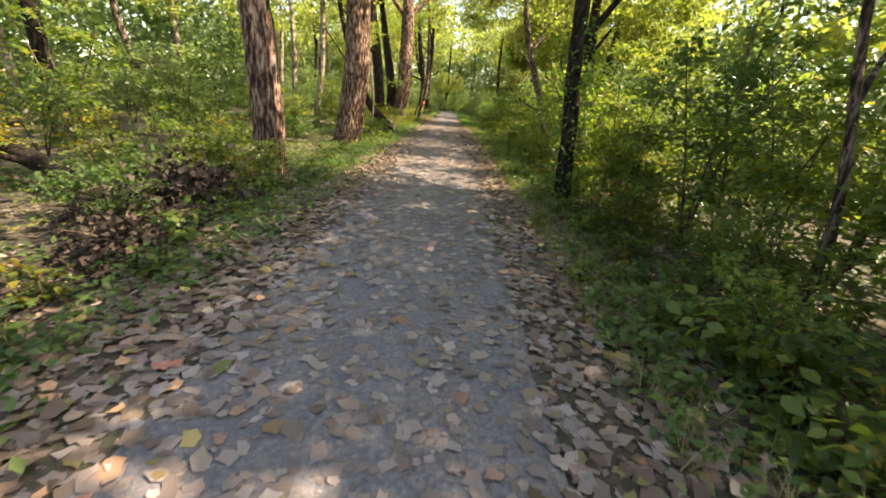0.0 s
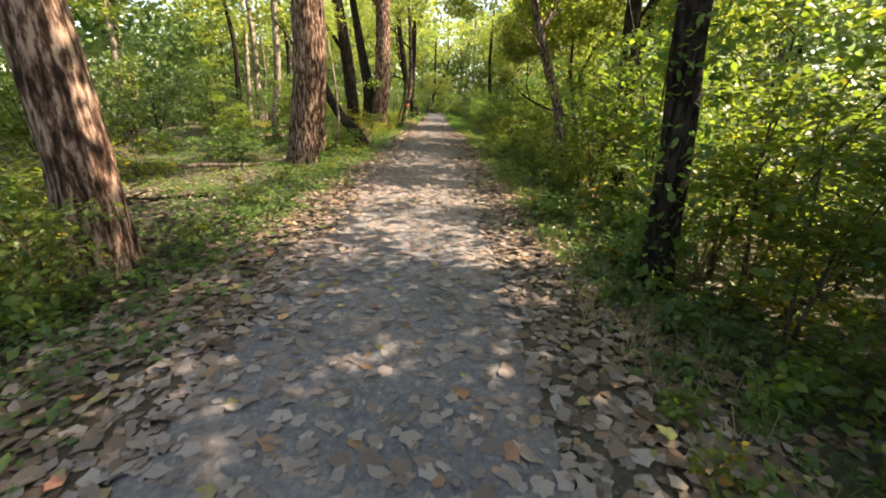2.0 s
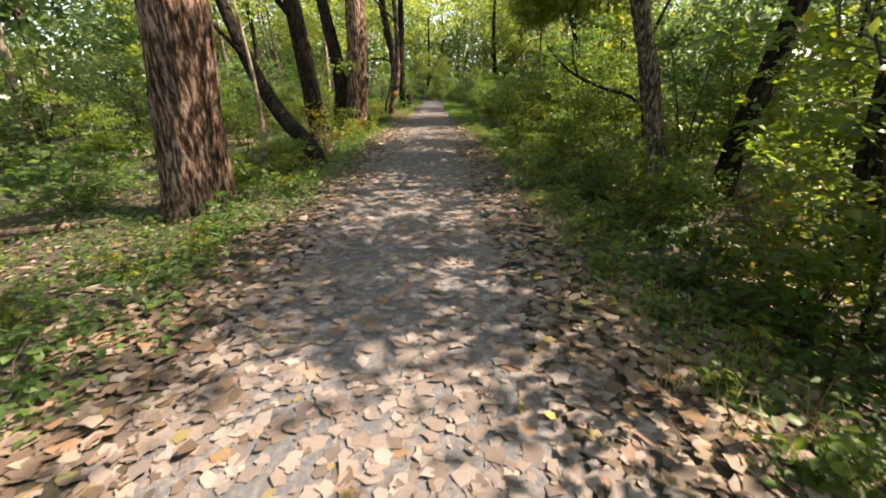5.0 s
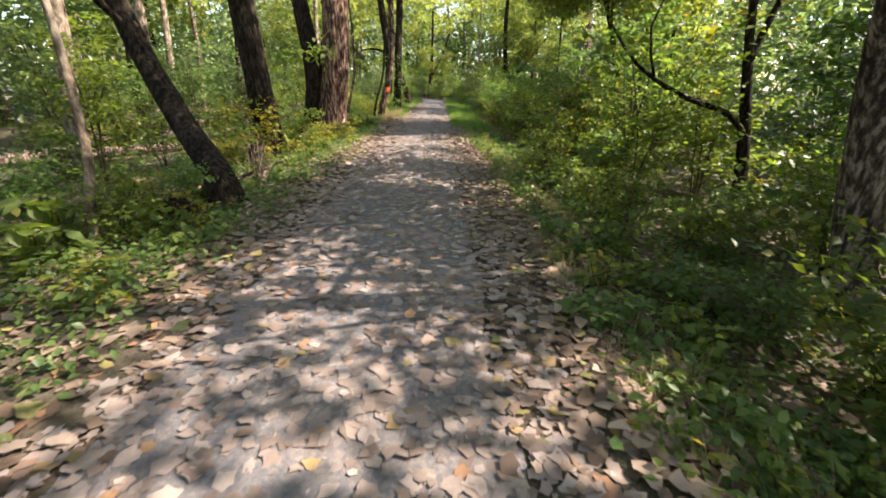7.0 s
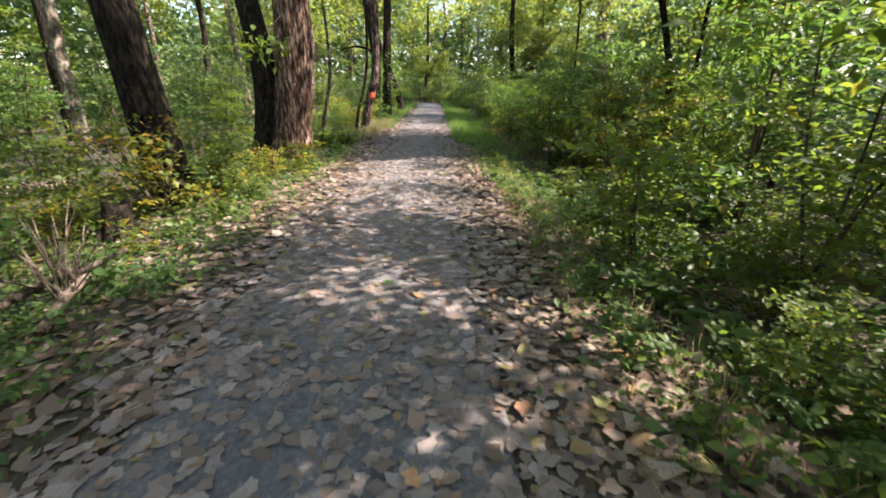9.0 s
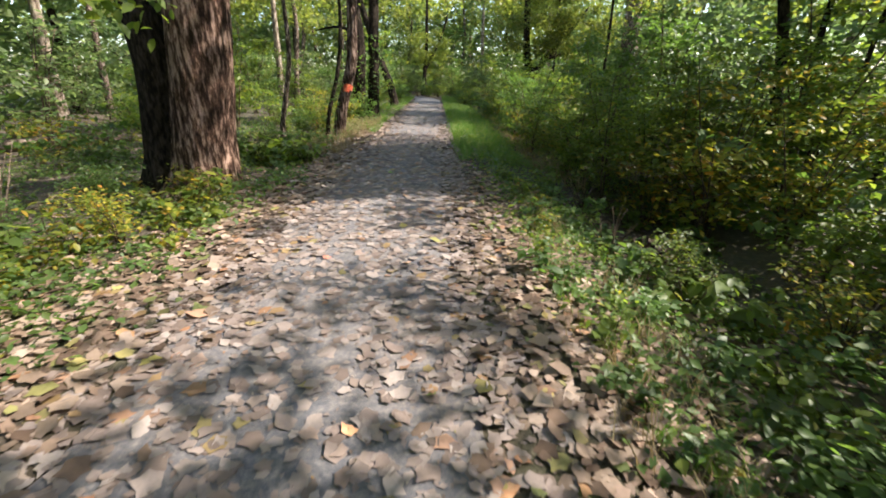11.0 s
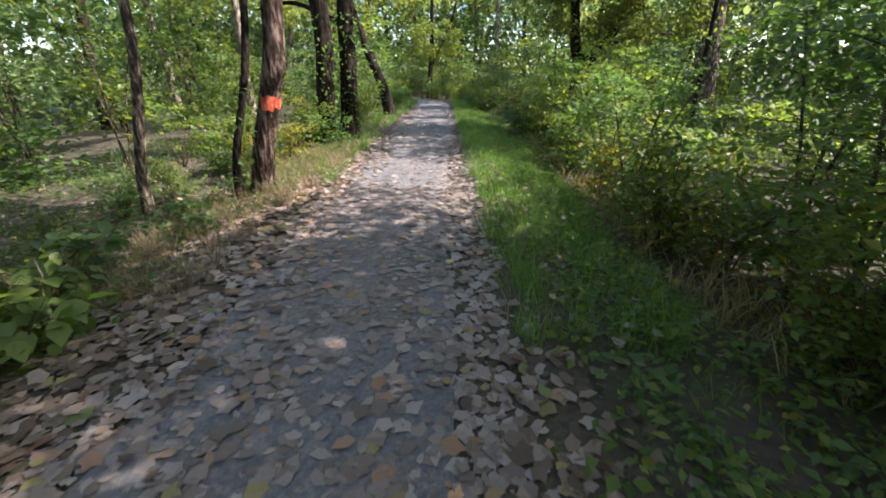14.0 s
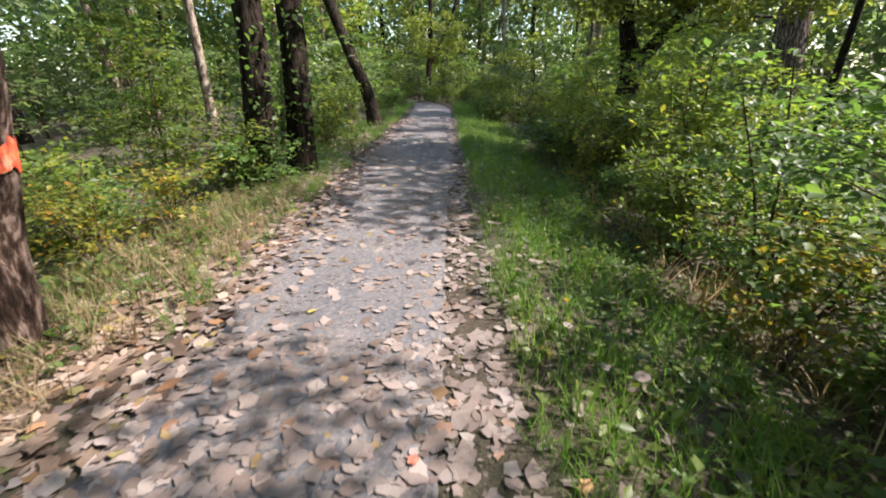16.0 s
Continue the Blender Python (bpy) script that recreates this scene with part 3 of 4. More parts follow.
# added tree: its crowns hang out of view and shade path and banks
tree("tall tree added in the thicket to shade the path", [(6.6, 27.9, -0.5), (6.2, 27.9, 2), (5.2, 28, 5), (4.0, 28, 8.5)], [0.1, 0.085, 0.07, 0.035], BARK_DARK,
     [([(5.6, 27.95, 4.0), (6.0, 26.9, 5.8), (6.4, 25.8, 7.2)], [0.07, 0.05, 0.02]), ([(5.8, 27.9, 3.4), (6.3, 29.5, 4.6), (6.7, 30.8, 5.5)], [0.05, 0.035, 0.015]), ([(5.0, 28, 5.6), (4.3, 29.4, 7.2), (3.2, 30.8, 8.6)], [0.08, 0.06, 0.03])], [(3.9, 28.2, 8.2, 0.8), (3.2, 31.0, 8.8, 0.6), (4.4, 26.2, 8.4, 0.6), (4.8, 30.5, 6.6, 0.5), (4.0, 27.6, 4.6, 0.46, True), (4.6, 26.5, 5.0, 0.38, True), (5.2, 28.9, 5.2, 0.5, True), (6.7, 30.8, 5.5, 0.26), (6.4, 26.3, 7.2, 0.6)], seed=24, sides=12)

# ordinary trees of the surrounding woods, with shade casters added among them
g = np.random.default_rng(21)
WOOD = []
for side in (-1, 1):
    for k in range(30):
        y = g.uniform(-6, 78)
        x = -g.uniform(9, 24) if side < 0 else g.uniform(18, 28)
        if all((x - a) ** 2 + (y - b) ** 2 > 9 for a, b in WOOD):
            WOOD.append((x, y))
TRUNKS = []
for k in range(4):
    lean = g.normal(0, 0.35, 4)
    bm = tube(bmesh.new(), [(0, 0, -0.2), (lean[0] * 0.3, lean[1] * 0.3, 2), (lean[0], lean[1], 5), (lean[2], lean[3], 9), (lean[2] * 1.3, lean[3] * 1.3, 12)], [0.2, 0.17, 0.14, 0.1, 0.03], 10, 0.1, 0.3, 40 + k, 0.5)
    me = bpy.data.meshes.new("trunk")
    bm.to_mesh(me)
    bm.free()
    me.materials.append((BARK_DARK, BARK_GREY, BARK_GREY, BARK_PALE)[k])
    TRUNKS.append(me)
PROTOS = []
for k in range(4):
    t = thing("tree", Matrix.Identity(4), ("dark-trunked woodland tree in full green leaf", "grey-brown woodland tree in full leaf", "slim grey-brown woodland tree in leaf", "pale-trunked woodland tree in green leaf")[k], "tree", "trees of the surrounding woods")
    part("trunk", TRUNKS[k], None, t)
    for j, (x, y, z, s) in enumerate(((0, 0, 9.5, 1.0), (1.4, 1.0, 6.4, 0.62))):
        c = part("crown", COARSE[(k + j) % 2], None, t)
        c.matrix_basis = Matrix.Translation((x, y, z)) @ pose(0, 0, 0, 0, 0, 90 * k + 40 * j) @ Matrix.Diagonal((s, s, s, 1))
    PROTOS.append(t)
# mostly added trees that shade the path; the rest fill the far view
SHADE = [(7.0, -2.4, 0.8), (7.2, 3.3, 0.8), (6.1, 5.6, 0.6), (7.2, 28.3, 0.75), (8.0, 28.2, 0.6), (6.6, 37.0, 0.75), (7.3, 26.6, 0.5), (8.0, 17.5, 0.52), (7.2, 47.0, 0.8), (6.5, 52.0, 0.8), (9.5, 57, 1.1), (-6, 66, 1.1), (-3, 70, 1.2), (2.5, 69, 1.0), (5, 65, 1.1), (8, 69, 1.2), (-9, 63, 1.0), (0.5, 74, 1.3), (4, 75, 1.3), (-6, 76, 1.3), (11, 64, 1.0), (-14, 20, 1.0), (-17, 27, 1.1), (-13, 32, 1.0), (-20, 33, 1.2), (-16, 12, 1.0), (-15, 38, 1.1), (-20, 45, 1.2), (16, 24, 1.0), (19, 30, 1.1), (10.0, 4.2, 0.95), (8.8, 0.8, 0.8)]
for i, (x, y, *s) in enumerate(WOOD + SHADE):
    s = s[0] if s else g.uniform(0.8, 1.25)
    m = Matrix.Translation((x, y, float(ground_z(x, y)))) @ pose(0, 0, 0, 0, 0, g.uniform(0, 360)) @ Matrix.Diagonal((s, s, s, 1))
    if i < 4:
        PROTOS[i].matrix_basis = m
    else:
        c = copy_thing(PROTOS[i % 4], m)
        c.matrix_basis = m
        # the first ten shade casters get dense crowns and thin dark trunks
        if len(WOOD) <= i < len(WOOD) + 10:
            next(o for o in c.children if o.name.startswith("crown")).data = DENSE
            pole = next(o for o in c.children if o.name.startswith("trunk"))
            pole.data, pole.scale = TRUNKS[0], (0.45, 0.45, 1)


# ---- the understorey ----
def plant(name, label, category, group, seed, height, width, leaves, size, mat, layered, stems=5, shape=LEAF_PLAIN, low=0.12):
    """A sapling or bush: stems that fan out, twigs, and leaves along them."""
    gg = np.random.default_rng(seed)
    t = thing(name, Matrix.Identity(4), label, category, group)
    ends, twigs = [], bmesh.new()
    for s in range(stems):
        a, r = gg.uniform(0, 2 * np.pi), width * gg.uniform(0.15, 0.55)
        h = height * gg.uniform(0.7, 1.0)
        tip = Vector((math.cos(a) * r, math.sin(a) * r, h))
        mid = Vector((tip.x * 0.35 + gg.normal(0, 0.05), tip.y * 0.35 + gg.normal(0, 0.05), h * 0.5))
        base = Vector((gg.normal(0, 0.05), gg.normal(0, 0.05), -0.06))
        rad = 0.005 + 0.006 * height
        bm = tube(bmesh.new(), [base, mid, tip], [rad, rad * 0.7, rad * 0.25], 5, 0, 0, s, 0.5)
        part("stem", bm, TWIG, t)
        for q in range(layered):
            u = gg.uniform(low + 0.1, 1.0)
            p = base.lerp(mid, u * 2) if u < 0.5 else mid.lerp(tip, u * 2 - 1)
            b = gg.uniform(0, 2 * np.pi)
            ln = width * gg.uniform(0.25, 0.6) * (1.15 - 0.5 * u)
            e = p + Vector((math.cos(b) * ln, math.sin(b) * ln, ln * gg.uniform(-0.1, 0.45)))
            twig(twigs, [p, p.lerp(e, 0.5) + Vector((0, 0, 0.05)), e], [rad * 0.4, rad * 0.3, rad * 0.12])
            ends.append((p, e))
    tagged(part("brushwood", twigs, TWIG, t), kind="stuff")
    k = gg.integers(0, len(ends), leaves)
    P, E = np.array([e[0] for e in ends]), np.array([e[1] for e in ends])
    u = gg.uniform(0.15, 1.08, leaves) ** 0.8
    pos = P[k] + (E[k] - P[k]) * u[:, None] + gg.normal(size=(leaves, 3)) * np.array([1, 1, 0.3]) * width * 0.085
    pos[:, 2] = np.maximum(pos[:, 2], 0.03)
    part("foliage", cloud("foliage", shape, leaf_turns(leaves, size, 0.4, 0.42, gg), pos), mat, t)
    return t


SAPLINGS = [plant("sapling", "tall leafy sapling in fresh green leaf", "sapling", "saplings of the understorey", 201, 4.0, 2.4, 2000, 0.135, LEAF_GREEN, 11, 3, low=0.2),
            plant("sapling", "spreading sapling with layered bright green leaves", "sapling", "saplings of the understorey", 202, 3.2, 2.6, 2100, 0.135, LEAF_GREEN, 10, 4, low=0.1),
            plant("sapling", "dark green sapling with thin stems", "sapling", "saplings of the understorey", 203, 4.6, 2.5, 2100, 0.13, LEAF_DARK, 12, 3, low=0.15),
            plant("sapling", "yellowing sapling with sparse leaves", "sapling", "saplings of the understorey", 204, 3.0, 2.1, 1500, 0.125, LEAF_YELLOW, 9, 4, low=0.15)]
FAR_SAPLINGS = [plant("sapling", "leafy green sapling back in the wood", "sapling", "saplings of the understorey", 206, 4.2, 2.6, 950, 0.19, LEAF_GREEN, 9, 3, low=0.1),
                plant("sapling", "dark green sapling back in the wood", "sapling", "saplings of the understorey", 207, 4.6, 2.5, 950, 0.19, LEAF_DARK, 9, 3, low=0.1),
                plant("sapling", "sapling back in the wood, its green paled by painted haze", "sapling", "saplings of the understorey", 208, 3.8, 2.6, 900, 0.18, LEAF_FAR, 9, 4, low=0.1)]
BUSHES = [plant("bush", "dense green woodland bush at the path's edge", "bush", "bushes along the path", 211, 1.3, 1.3, 1000, 0.1, LEAF_GREEN, 7, 7, low=0.0),
          plant("bush", "low dark green bush in the shade", "bush", "bushes along the path", 212, 0.95, 1.4, 1000, 0.1, LEAF_DARK, 7, 7, low=0.0),
          plant("bush", "bush with thin stems and yellowing leaves", "bush", "bushes along the path", 213, 1.2, 1.2, 800, 0.09, LEAF_YELLOW, 8, 7, low=0.0),
          plant("bush", "tall loose green bush with arching twigs", "bush", "bushes along the path", 214, 1.9, 1.6, 1300, 0.11, LEAF_GREEN, 10, 6, low=0.05)]
THICKET = [plant("shrub", "broad low green shrub back in the wood", "shrub", "shrubs of the wood", 216, 1.3, 2.4, 640, 0.17, LEAF_GREEN, 4, 5, low=0.0),
           plant("shrub", "broad low dark green shrub back in the wood", "shrub", "shrubs of the wood", 217, 1.1, 2.5, 640, 0.17, LEAF_DARK, 4, 5, low=0.0),
           plant("shrub", "broad yellowing shrub back in the wood", "shrub", "shrubs of the wood", 218, 1.4, 2.2, 520, 0.16, LEAF_YELLOW, 4, 5, low=0.0)]
HERBS = [plant("herb", "small green woodland herb with broad leaves", "plant", "herbs of the verge", 221, 0.4, 0.5, 130, 0.095, LEAF_GREEN, 5, 3, LEAF_FULL, 0.0),
         plant("herb", "small dark green seedling with broad leaves", "plant", "herbs of the verge", 222, 0.3, 0.55, 130, 0.1, LEAF_DARK, 5, 3, LEAF_FULL, 0.0),
         plant("herb", "small bright yellow-green herb", "plant", "herbs of the verge", 223, 0.45, 0.5, 110, 0.085, LEAF_YELLOW, 5, 3, LEAF_FULL, 0.0)]
SEEDLING = plant("herb", "leafy seedling with large oval green leaves", "plant", "herbs of the verge", 224, 0.42, 0.6, 70, 0.15, LEAF_GREEN, 6, 4, LEAF_FULL, 0.0)
USED = set()


def grow(proto, x, y, scale=1.0, turn=0.0, tall=1.0):
    m = Matrix.Translation((x, y, float(ground_z(x, y)))) @ pose(0, 0, 0, 0, 0, turn) @ Matrix.Diagonal((scale, scale, scale * tall, 1))
    if proto.name not in USED:
        USED.add(proto.name)
        proto.matrix_basis = m
        return proto
    c = copy_thing(proto, m)
    c.matrix_basis = m
    return c


g = np.random.default_rng(33)


def scatter(protos, weights, xr, yr, gap, sc, keep=lambda x, y: True):
    nx, ny = max(1, int((xr[1] - xr[0]) / gap)), max(1, int((yr[1] - yr[0]) / gap))
    for i in range(nx):
        for j in range(ny):
            x = xr[0] + (i + g.uniform(0.1, 0.9)) * (xr[1] - xr[0]) / nx
            y = yr[0] + (j + g.uniform(0.1, 0.9)) * (yr[1] - yr[0]) / ny
            if keep(x, y):
                p = protos[g.choice(len(protos), p=weights)]
                grow(p, x, y, g.uniform(*sc), g.uniform(0, 360), g.uniform(0.85, 1.15))


# strips of the wood in which nothing tall grows
OPEN = [((0.3, 19.3), (4.2, 25.6), 0.6), ((0.3, 21.3), (4.2, 25.6), 0.6), ((0.3, 29), (4.3, 38.8), 0.45), ((0.3, 29), (9.8, 42), 0.6), ((0.3, 25), (9.8, 42), 0.6), ((0.3, 12), (5.2, 19), 0.75), ((0.3, 13.6), (5.2, 19), 0.75), ((0.3, 13), (3.2, 18.7), 0.6), ((0.3, 5.4), (4.0, 12.2)), ((0.3, 4), (3.4, 15.3)), ((0.3, 10.5), (3.5, 15.3)), ((0.1, -0.2), (3.3, 2.8)), ((0.3, 11), (4.8, 15.3)), ((0, 11), (-6.4, 20))]


def clear(x, y):
    for (ax, ay), (bx, by), *wide in OPEN:
        u = min(1, max(0, ((x - ax) * (bx - ax) + (y - ay) * (by - ay)) / ((bx - ax) ** 2 + (by - ay) ** 2)))
        if math.hypot(x - ax - u * (bx - ax), y - ay - u * (by - ay)) < (wide[0] if wide else 0.4):
            return False
    return True


# the thicket over the right-hand bank
scatter(SAPLINGS, [0.37, 0.37, 0.23, 0.03], (2.7, 5.4), (-3, 10), 1.3, (0.55, 0.9), clear)
scatter(SAPLINGS, [0.35, 0.33, 0.22, 0.1], (2.7, 5.4), (10, 30), 1.3, (0.5, 0.85), lambda x, y: clear(x, y) and not (21.2 < y < 24.2 and x < 4.2))
scatter(FAR_SAPLINGS, [0.45, 0.2, 0.35], (5.6, 14), (-4, 34), 3.2, (0.65, 1.0), lambda x, y: clear(x, y) and not (20.5 < y < 25.6 and x < 10))
scatter(FAR_SAPLINGS, [0.3, 0.2, 0.5], (9.5, 15), (8, 34), 2.1, (0.6, 0.95))
scatter(FAR_SAPLINGS, [0.5, 0.2, 0.3], (5.6, 14), (34, 62), 3.2, (0.7, 1.0), clear)
scatter(SAPLINGS, [0.3, 0.32, 0.36, 0.02], (3.1, 5.4), (30, 46), 1.5, (0.5, 0.8), clear)
scatter(FAR_SAPLINGS, [0.4, 0.3, 0.3], (2.6, 5.6), (46, 62), 1.8, (0.6, 0.95), clear)
scatter(BUSHES, [0.3, 0.35, 0.1, 0.25], (2.0, 3.6), (-1, 24), 1.0, (0.5, 0.85))
scatter(BUSHES, [0.25, 0.35, 0.25, 0.15], (2.35, 3.2), (29.5, 40), 0.85, (0.6, 0.95))
scatter(SAPLINGS, [0.3, 0.3, 0.4, 0.0], (2.7, 3.3), (30, 40), 1.7, (0.45, 0.62))
scatter(BUSHES, [0.32, 0.33, 0.2, 0.15], (2.7, 3.8), (27, 60), 1.1, (0.6, 0.95))
scatter(BUSHES, [0.3, 0.5, 0.1, 0.1], (2.5, 4.2), (26.3, 30), 0.95, (0.5, 0.85))
scatter(BUSHES, [0.4, 0.45, 0.05, 0.1], (4.0, 7.4), (25.6, 38), 1.35, (0.5, 0.75))
scatter(THICKET, [0.5, 0.3, 0.2], (4.2, 13.5), (-1, 60), 2.5, (0.75, 1.15))
# the more open wood to the left
scatter(SAPLINGS, [0.35, 0.25, 0.3, 0.1], (-9, -4.8), (-3, 34), 2.5, (0.4, 0.8), clear)
scatter(FAR_SAPLINGS, [0.3, 0.3, 0.4], (-9, -4.6), (34, 62), 2.8, (0.5, 0.85), clear)
scatter(FAR_SAPLINGS, [0.3, 0.2, 0.5], (-18, -9), (-4, 64), 3.2, (0.8, 1.25))
scatter(FAR_SAPLINGS, [0.4, 0.3, 0.3], (-5.0, -2.9), (40, 62), 1.7, (0.7, 1.0))
scatter(BUSHES, [0.25, 0.5, 0.15, 0.1], (-4.9, -2.6), (-1, 62), 1.25, (0.35, 0.7), lambda x, y: not (8.5 < y < 16 and x > -4.4) and not (3.2 < y < 6.4))
scatter(THICKET, [0.4, 0.45, 0.15], (-14, -4.9), (1, 60), 3.1, (0.6, 0.95))
# the end of the straight
scatter(FAR_SAPLINGS, [0.35, 0.3, 0.35], (-4, 4), (58, 62), 1.5, (0.6, 0.9))
scatter(FAR_SAPLINGS, [0.3, 0.3, 0.4], (-7, 7), (63, 69), 2.2, (1.1, 1.6))
scatter(BUSHES, [0.4, 0.3, 0.2, 0.1], (-1.0, 3), (53.8, 56), 1.0, (0.6, 0.9))
scatter(FAR_SAPLINGS, [0.3, 0.2, 0.5], (-1.6, 2.5), (55, 57), 1.3, (0.45, 0.7))
scatter(BUSHES, [0.4, 0.3, 0.1, 0.2], (-3.4, -2.0), (50, 56), 1.0, (0.7, 1.0))
scatter(BUSHES, [0.4, 0.4, 0.0, 0.2], (1.7, 2.8), (44, 56), 1.0, (0.6, 0.9))
# herbs along both verges
scatter(HERBS, [0.42, 0.52, 0.06], (1.15, 2.3), (0.5, 27), 0.5, (0.45, 0.85))
scatter(HERBS, [0.25, 0.72, 0.03], (1.9, 4.2), (0.3, 27), 0.62, (0.7, 1.1))
scatter(BUSHES, [0.35, 0.25, 0.1, 0.3], (3.9, 5.2), (20.5, 24.8), 0.95, (0.6, 0.9))
scatter(BUSHES, [0.35, 0.45, 0.05, 0.15], (3.7, 7.0), (13.5, 21), 1.25, (0.5, 0.8))
scatter([SEEDLING], [1.0], (2.2, 3.3), (20, 24.5), 0.85, (0.7, 1.0))
scatter([SEEDLING, HERBS[2]], [0.6, 0.4], (1.35, 2.5), (6.5, 9.5), 0.7, (0.5, 0.8))
scatter([SEEDLING, HERBS[2]], [0.5, 0.5], (1.6, 2.9), (1.0, 3.0), 0.6, (0.6, 0.9))
scatter([HERBS[0], HERBS[2], SEEDLING, BUSHES[2]], [0.35, 0.35, 0.15, 0.15], (-3.7, -2.3), (21.8, 25.6), 0.7, (0.7, 1.2))
scatter(HERBS, [0.4, 0.3, 0.3], (-3.3, -2.0), (0.5, 34), 0.7, (0.6, 1.0))

def ground_cover(n, xs_, yr, seed, mat, label):
    gg = np.random.default_rng(seed)
    patches = n // 16
    px, py = xs_(gg, patches), gg.uniform(*yr, patches)
    k = gg.integers(0, patches, n)
    x, y = px[k] + gg.normal(0, 0.13, n), py[k] + gg.normal(0, 0.13, n)
    z = ground_z(x, y) + 0.02 + np.abs(gg.normal(0, 0.07, n))
    me = cloud("ground_cover", LEAF_PLAIN, leaf_turns(n, 0.07, 0.45, 0.35, gg), np.stack([x, y, z], 1))
    return tagged(part("ground_cover", me, mat), label, "plants", kind="stuff")


ground_cover(24000, lambda q, n: -2.8 - q.uniform(0, 6.5, n), (6, 40), 97, LEAF_DARK, "patches of low green plants on the open woodland floor")
ground_cover(11000, lambda q, n: -1.95 - np.abs(q.normal(0, 1.3, n)), (0, 45), 91, LEAF_DARK, "low green creeping plants on the woodland floor")
ground_cover(7000, lambda q, n: -3.0 - q.uniform(0, 6, n), (4, 40), 98, LEAF_CANOPY, "low yellow-green seedlings on the woodland floor")
ground_cover(5500, lambda q, n: -2.2 - np.abs(q.normal(0, 0.8, n)), (0, 26), 95, LEAF_DARK, "low dark green plants beside the path")
ground_cover(6000, lambda q, n: -2.0 - np.abs(q.normal(0, 1.6, n)), (0, 45), 92, LEAF_GREEN, "low fresh green plants among fallen leaves")
ground_cover(18000, lambda q, n: 1.25 + np.abs(q.normal(0, 1.3, n)), (0, 45), 93, LEAF_DARK, "low dark green plants on the shaded bank")
ground_cover(4500, lambda q, n: 0.95 + q.uniform(0, 1.3, n), (24, 44), 96, LEAF_GREEN, "broad-leaved weeds among the verge grass")
ground_cover(3000, lambda q, n: -1.75 - np.abs(q.normal(0, 0.45, n)), (0, 27), 99, LEAF_DARK, "small green plants pushing through the leaf drift")
ground_cover(5000, lambda q, n: 1.3 + np.abs(q.normal(0, 1.0, n)), (0, 45), 94, LEAF_GREEN, "low fresh green plants on the bank")

# the far woods that close the view, their leaf colour paled for haze
def woods():
    gg = np.random.default_rng(51)
    n = 160000
    zone = gg.choice(4, n, p=[0.35, 0.35, 0.27, 0.03])
    x = np.choose(zone, [gg.uniform(-24, 24, n), gg.uniform(-30, -17, n), gg.uniform(15, 26, n), gg.uniform(-30, 30, n)])
    y = np.choose(zone, [gg.uniform(65, 98, n), gg.uniform(-6, 84, n), gg.uniform(-6, 84, n), gg.uniform(-24, -12, n)])
    tall = np.choose(zone, [14.0, 8.5, 8.0, 9.0]) * (1 + 0.22 * np.sin(x * 0.4) * np.cos(y * 0.33))
    z = gg.uniform(0, 1, n) ** 0.9 * tall - 0.3
    pos = np.stack([x, y, z], 1)
    d = np.array([noise.noise(Vector((p[0] * 0.3, p[1] * 0.3, p[2] * 0.45))) for p in pos])
    gap = (np.abs(x - 1.2) < 1.8) & (z > 8.5)
    keep = (d > -0.22) & ~gap
    pos, zone = pos[keep], zone[keep]
    turns = leaf_turns(len(pos), 1.0, 0.45, 0.6, gg) * np.choose(zone, [0.56, 0.54, 0.56, 0.8])[:, None, None]
    return cloud("far_woods", LEAF_PLAIN, turns, pos)


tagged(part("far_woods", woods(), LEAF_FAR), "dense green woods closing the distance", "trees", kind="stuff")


# ---- fallen leaves, grass ----
def fallen(name, n, xs_, yr, seed, size, mat, label, lift=0.0, shape=LEAF_FALLEN, curl=(0.15, 1.1), tilt=0.16):
    gg = np.random.default_rng(seed)
    x, y = xs_(gg, n), gg.uniform(*yr, n)
    x = path_middle(y) + (x + 0.38) * path_half(y) / 1.08
    across = np.abs(x - path_middle(y)) / path_half(y)
    z = np.where(across < 1, 0.004 + 0.012 * (1 - across ** 2), ground_z(x, y) + 0.005) + lift * gg.uniform(0, 1, n) ** 2
    turns = leaf_turns(n, size, 0.45, tilt, gg)
    turns[:, :, 0] *= gg.uniform(0.65, 1.1, n)[:, None]
    turns[:, :, 2] *= gg.uniform(*curl, n)[:, None]
    me = cloud(name, shape, turns, np.stack([x, y, z], 1))
    return tagged(part(name, me, mat), label, "leaves", kind="stuff")


fallen("fallen_leaves", 4200, lambda q, n: q.uniform(-1.5, 0.75, n), (0, 46), 61, 0.088, LITTER, "dry tan and brown leaves scattered over the path", curl=(0.1, 0.5), tilt=0.055)
fallen("fallen_leaves", 2300, lambda q, n: q.uniform(-1.6, 0.85, n), (0, 11), 68, 0.088, LITTER, "dry leaves pressed flat on the path", curl=(0.1, 0.4), tilt=0.05)
fallen("fallen_leaves", 3900, lambda q, n: -1.42 + q.normal(0, 0.22, n), (0, 46), 62, 0.09, LITTER, "drift of pale dry leaves along the path's edge", 0.012, curl=(0.1, 0.7), tilt=0.1)
fallen("fallen_leaves", 6500, lambda q, n: -1.85 + q.normal(0, 0.32, n), (0, 46), 69, 0.095, EDGE_LITTER, "drift of brown leaves along the verge", 0.02, tilt=0.12, curl=(0.1, 0.8))
fallen("fallen_leaves", 3200, lambda q, n: 0.78 + q.normal(0, 0.2, n), (0, 46), 63, 0.088, LITTER, "drift of pale dry leaves along the path's edge", 0.012, curl=(0.1, 0.7), tilt=0.1)
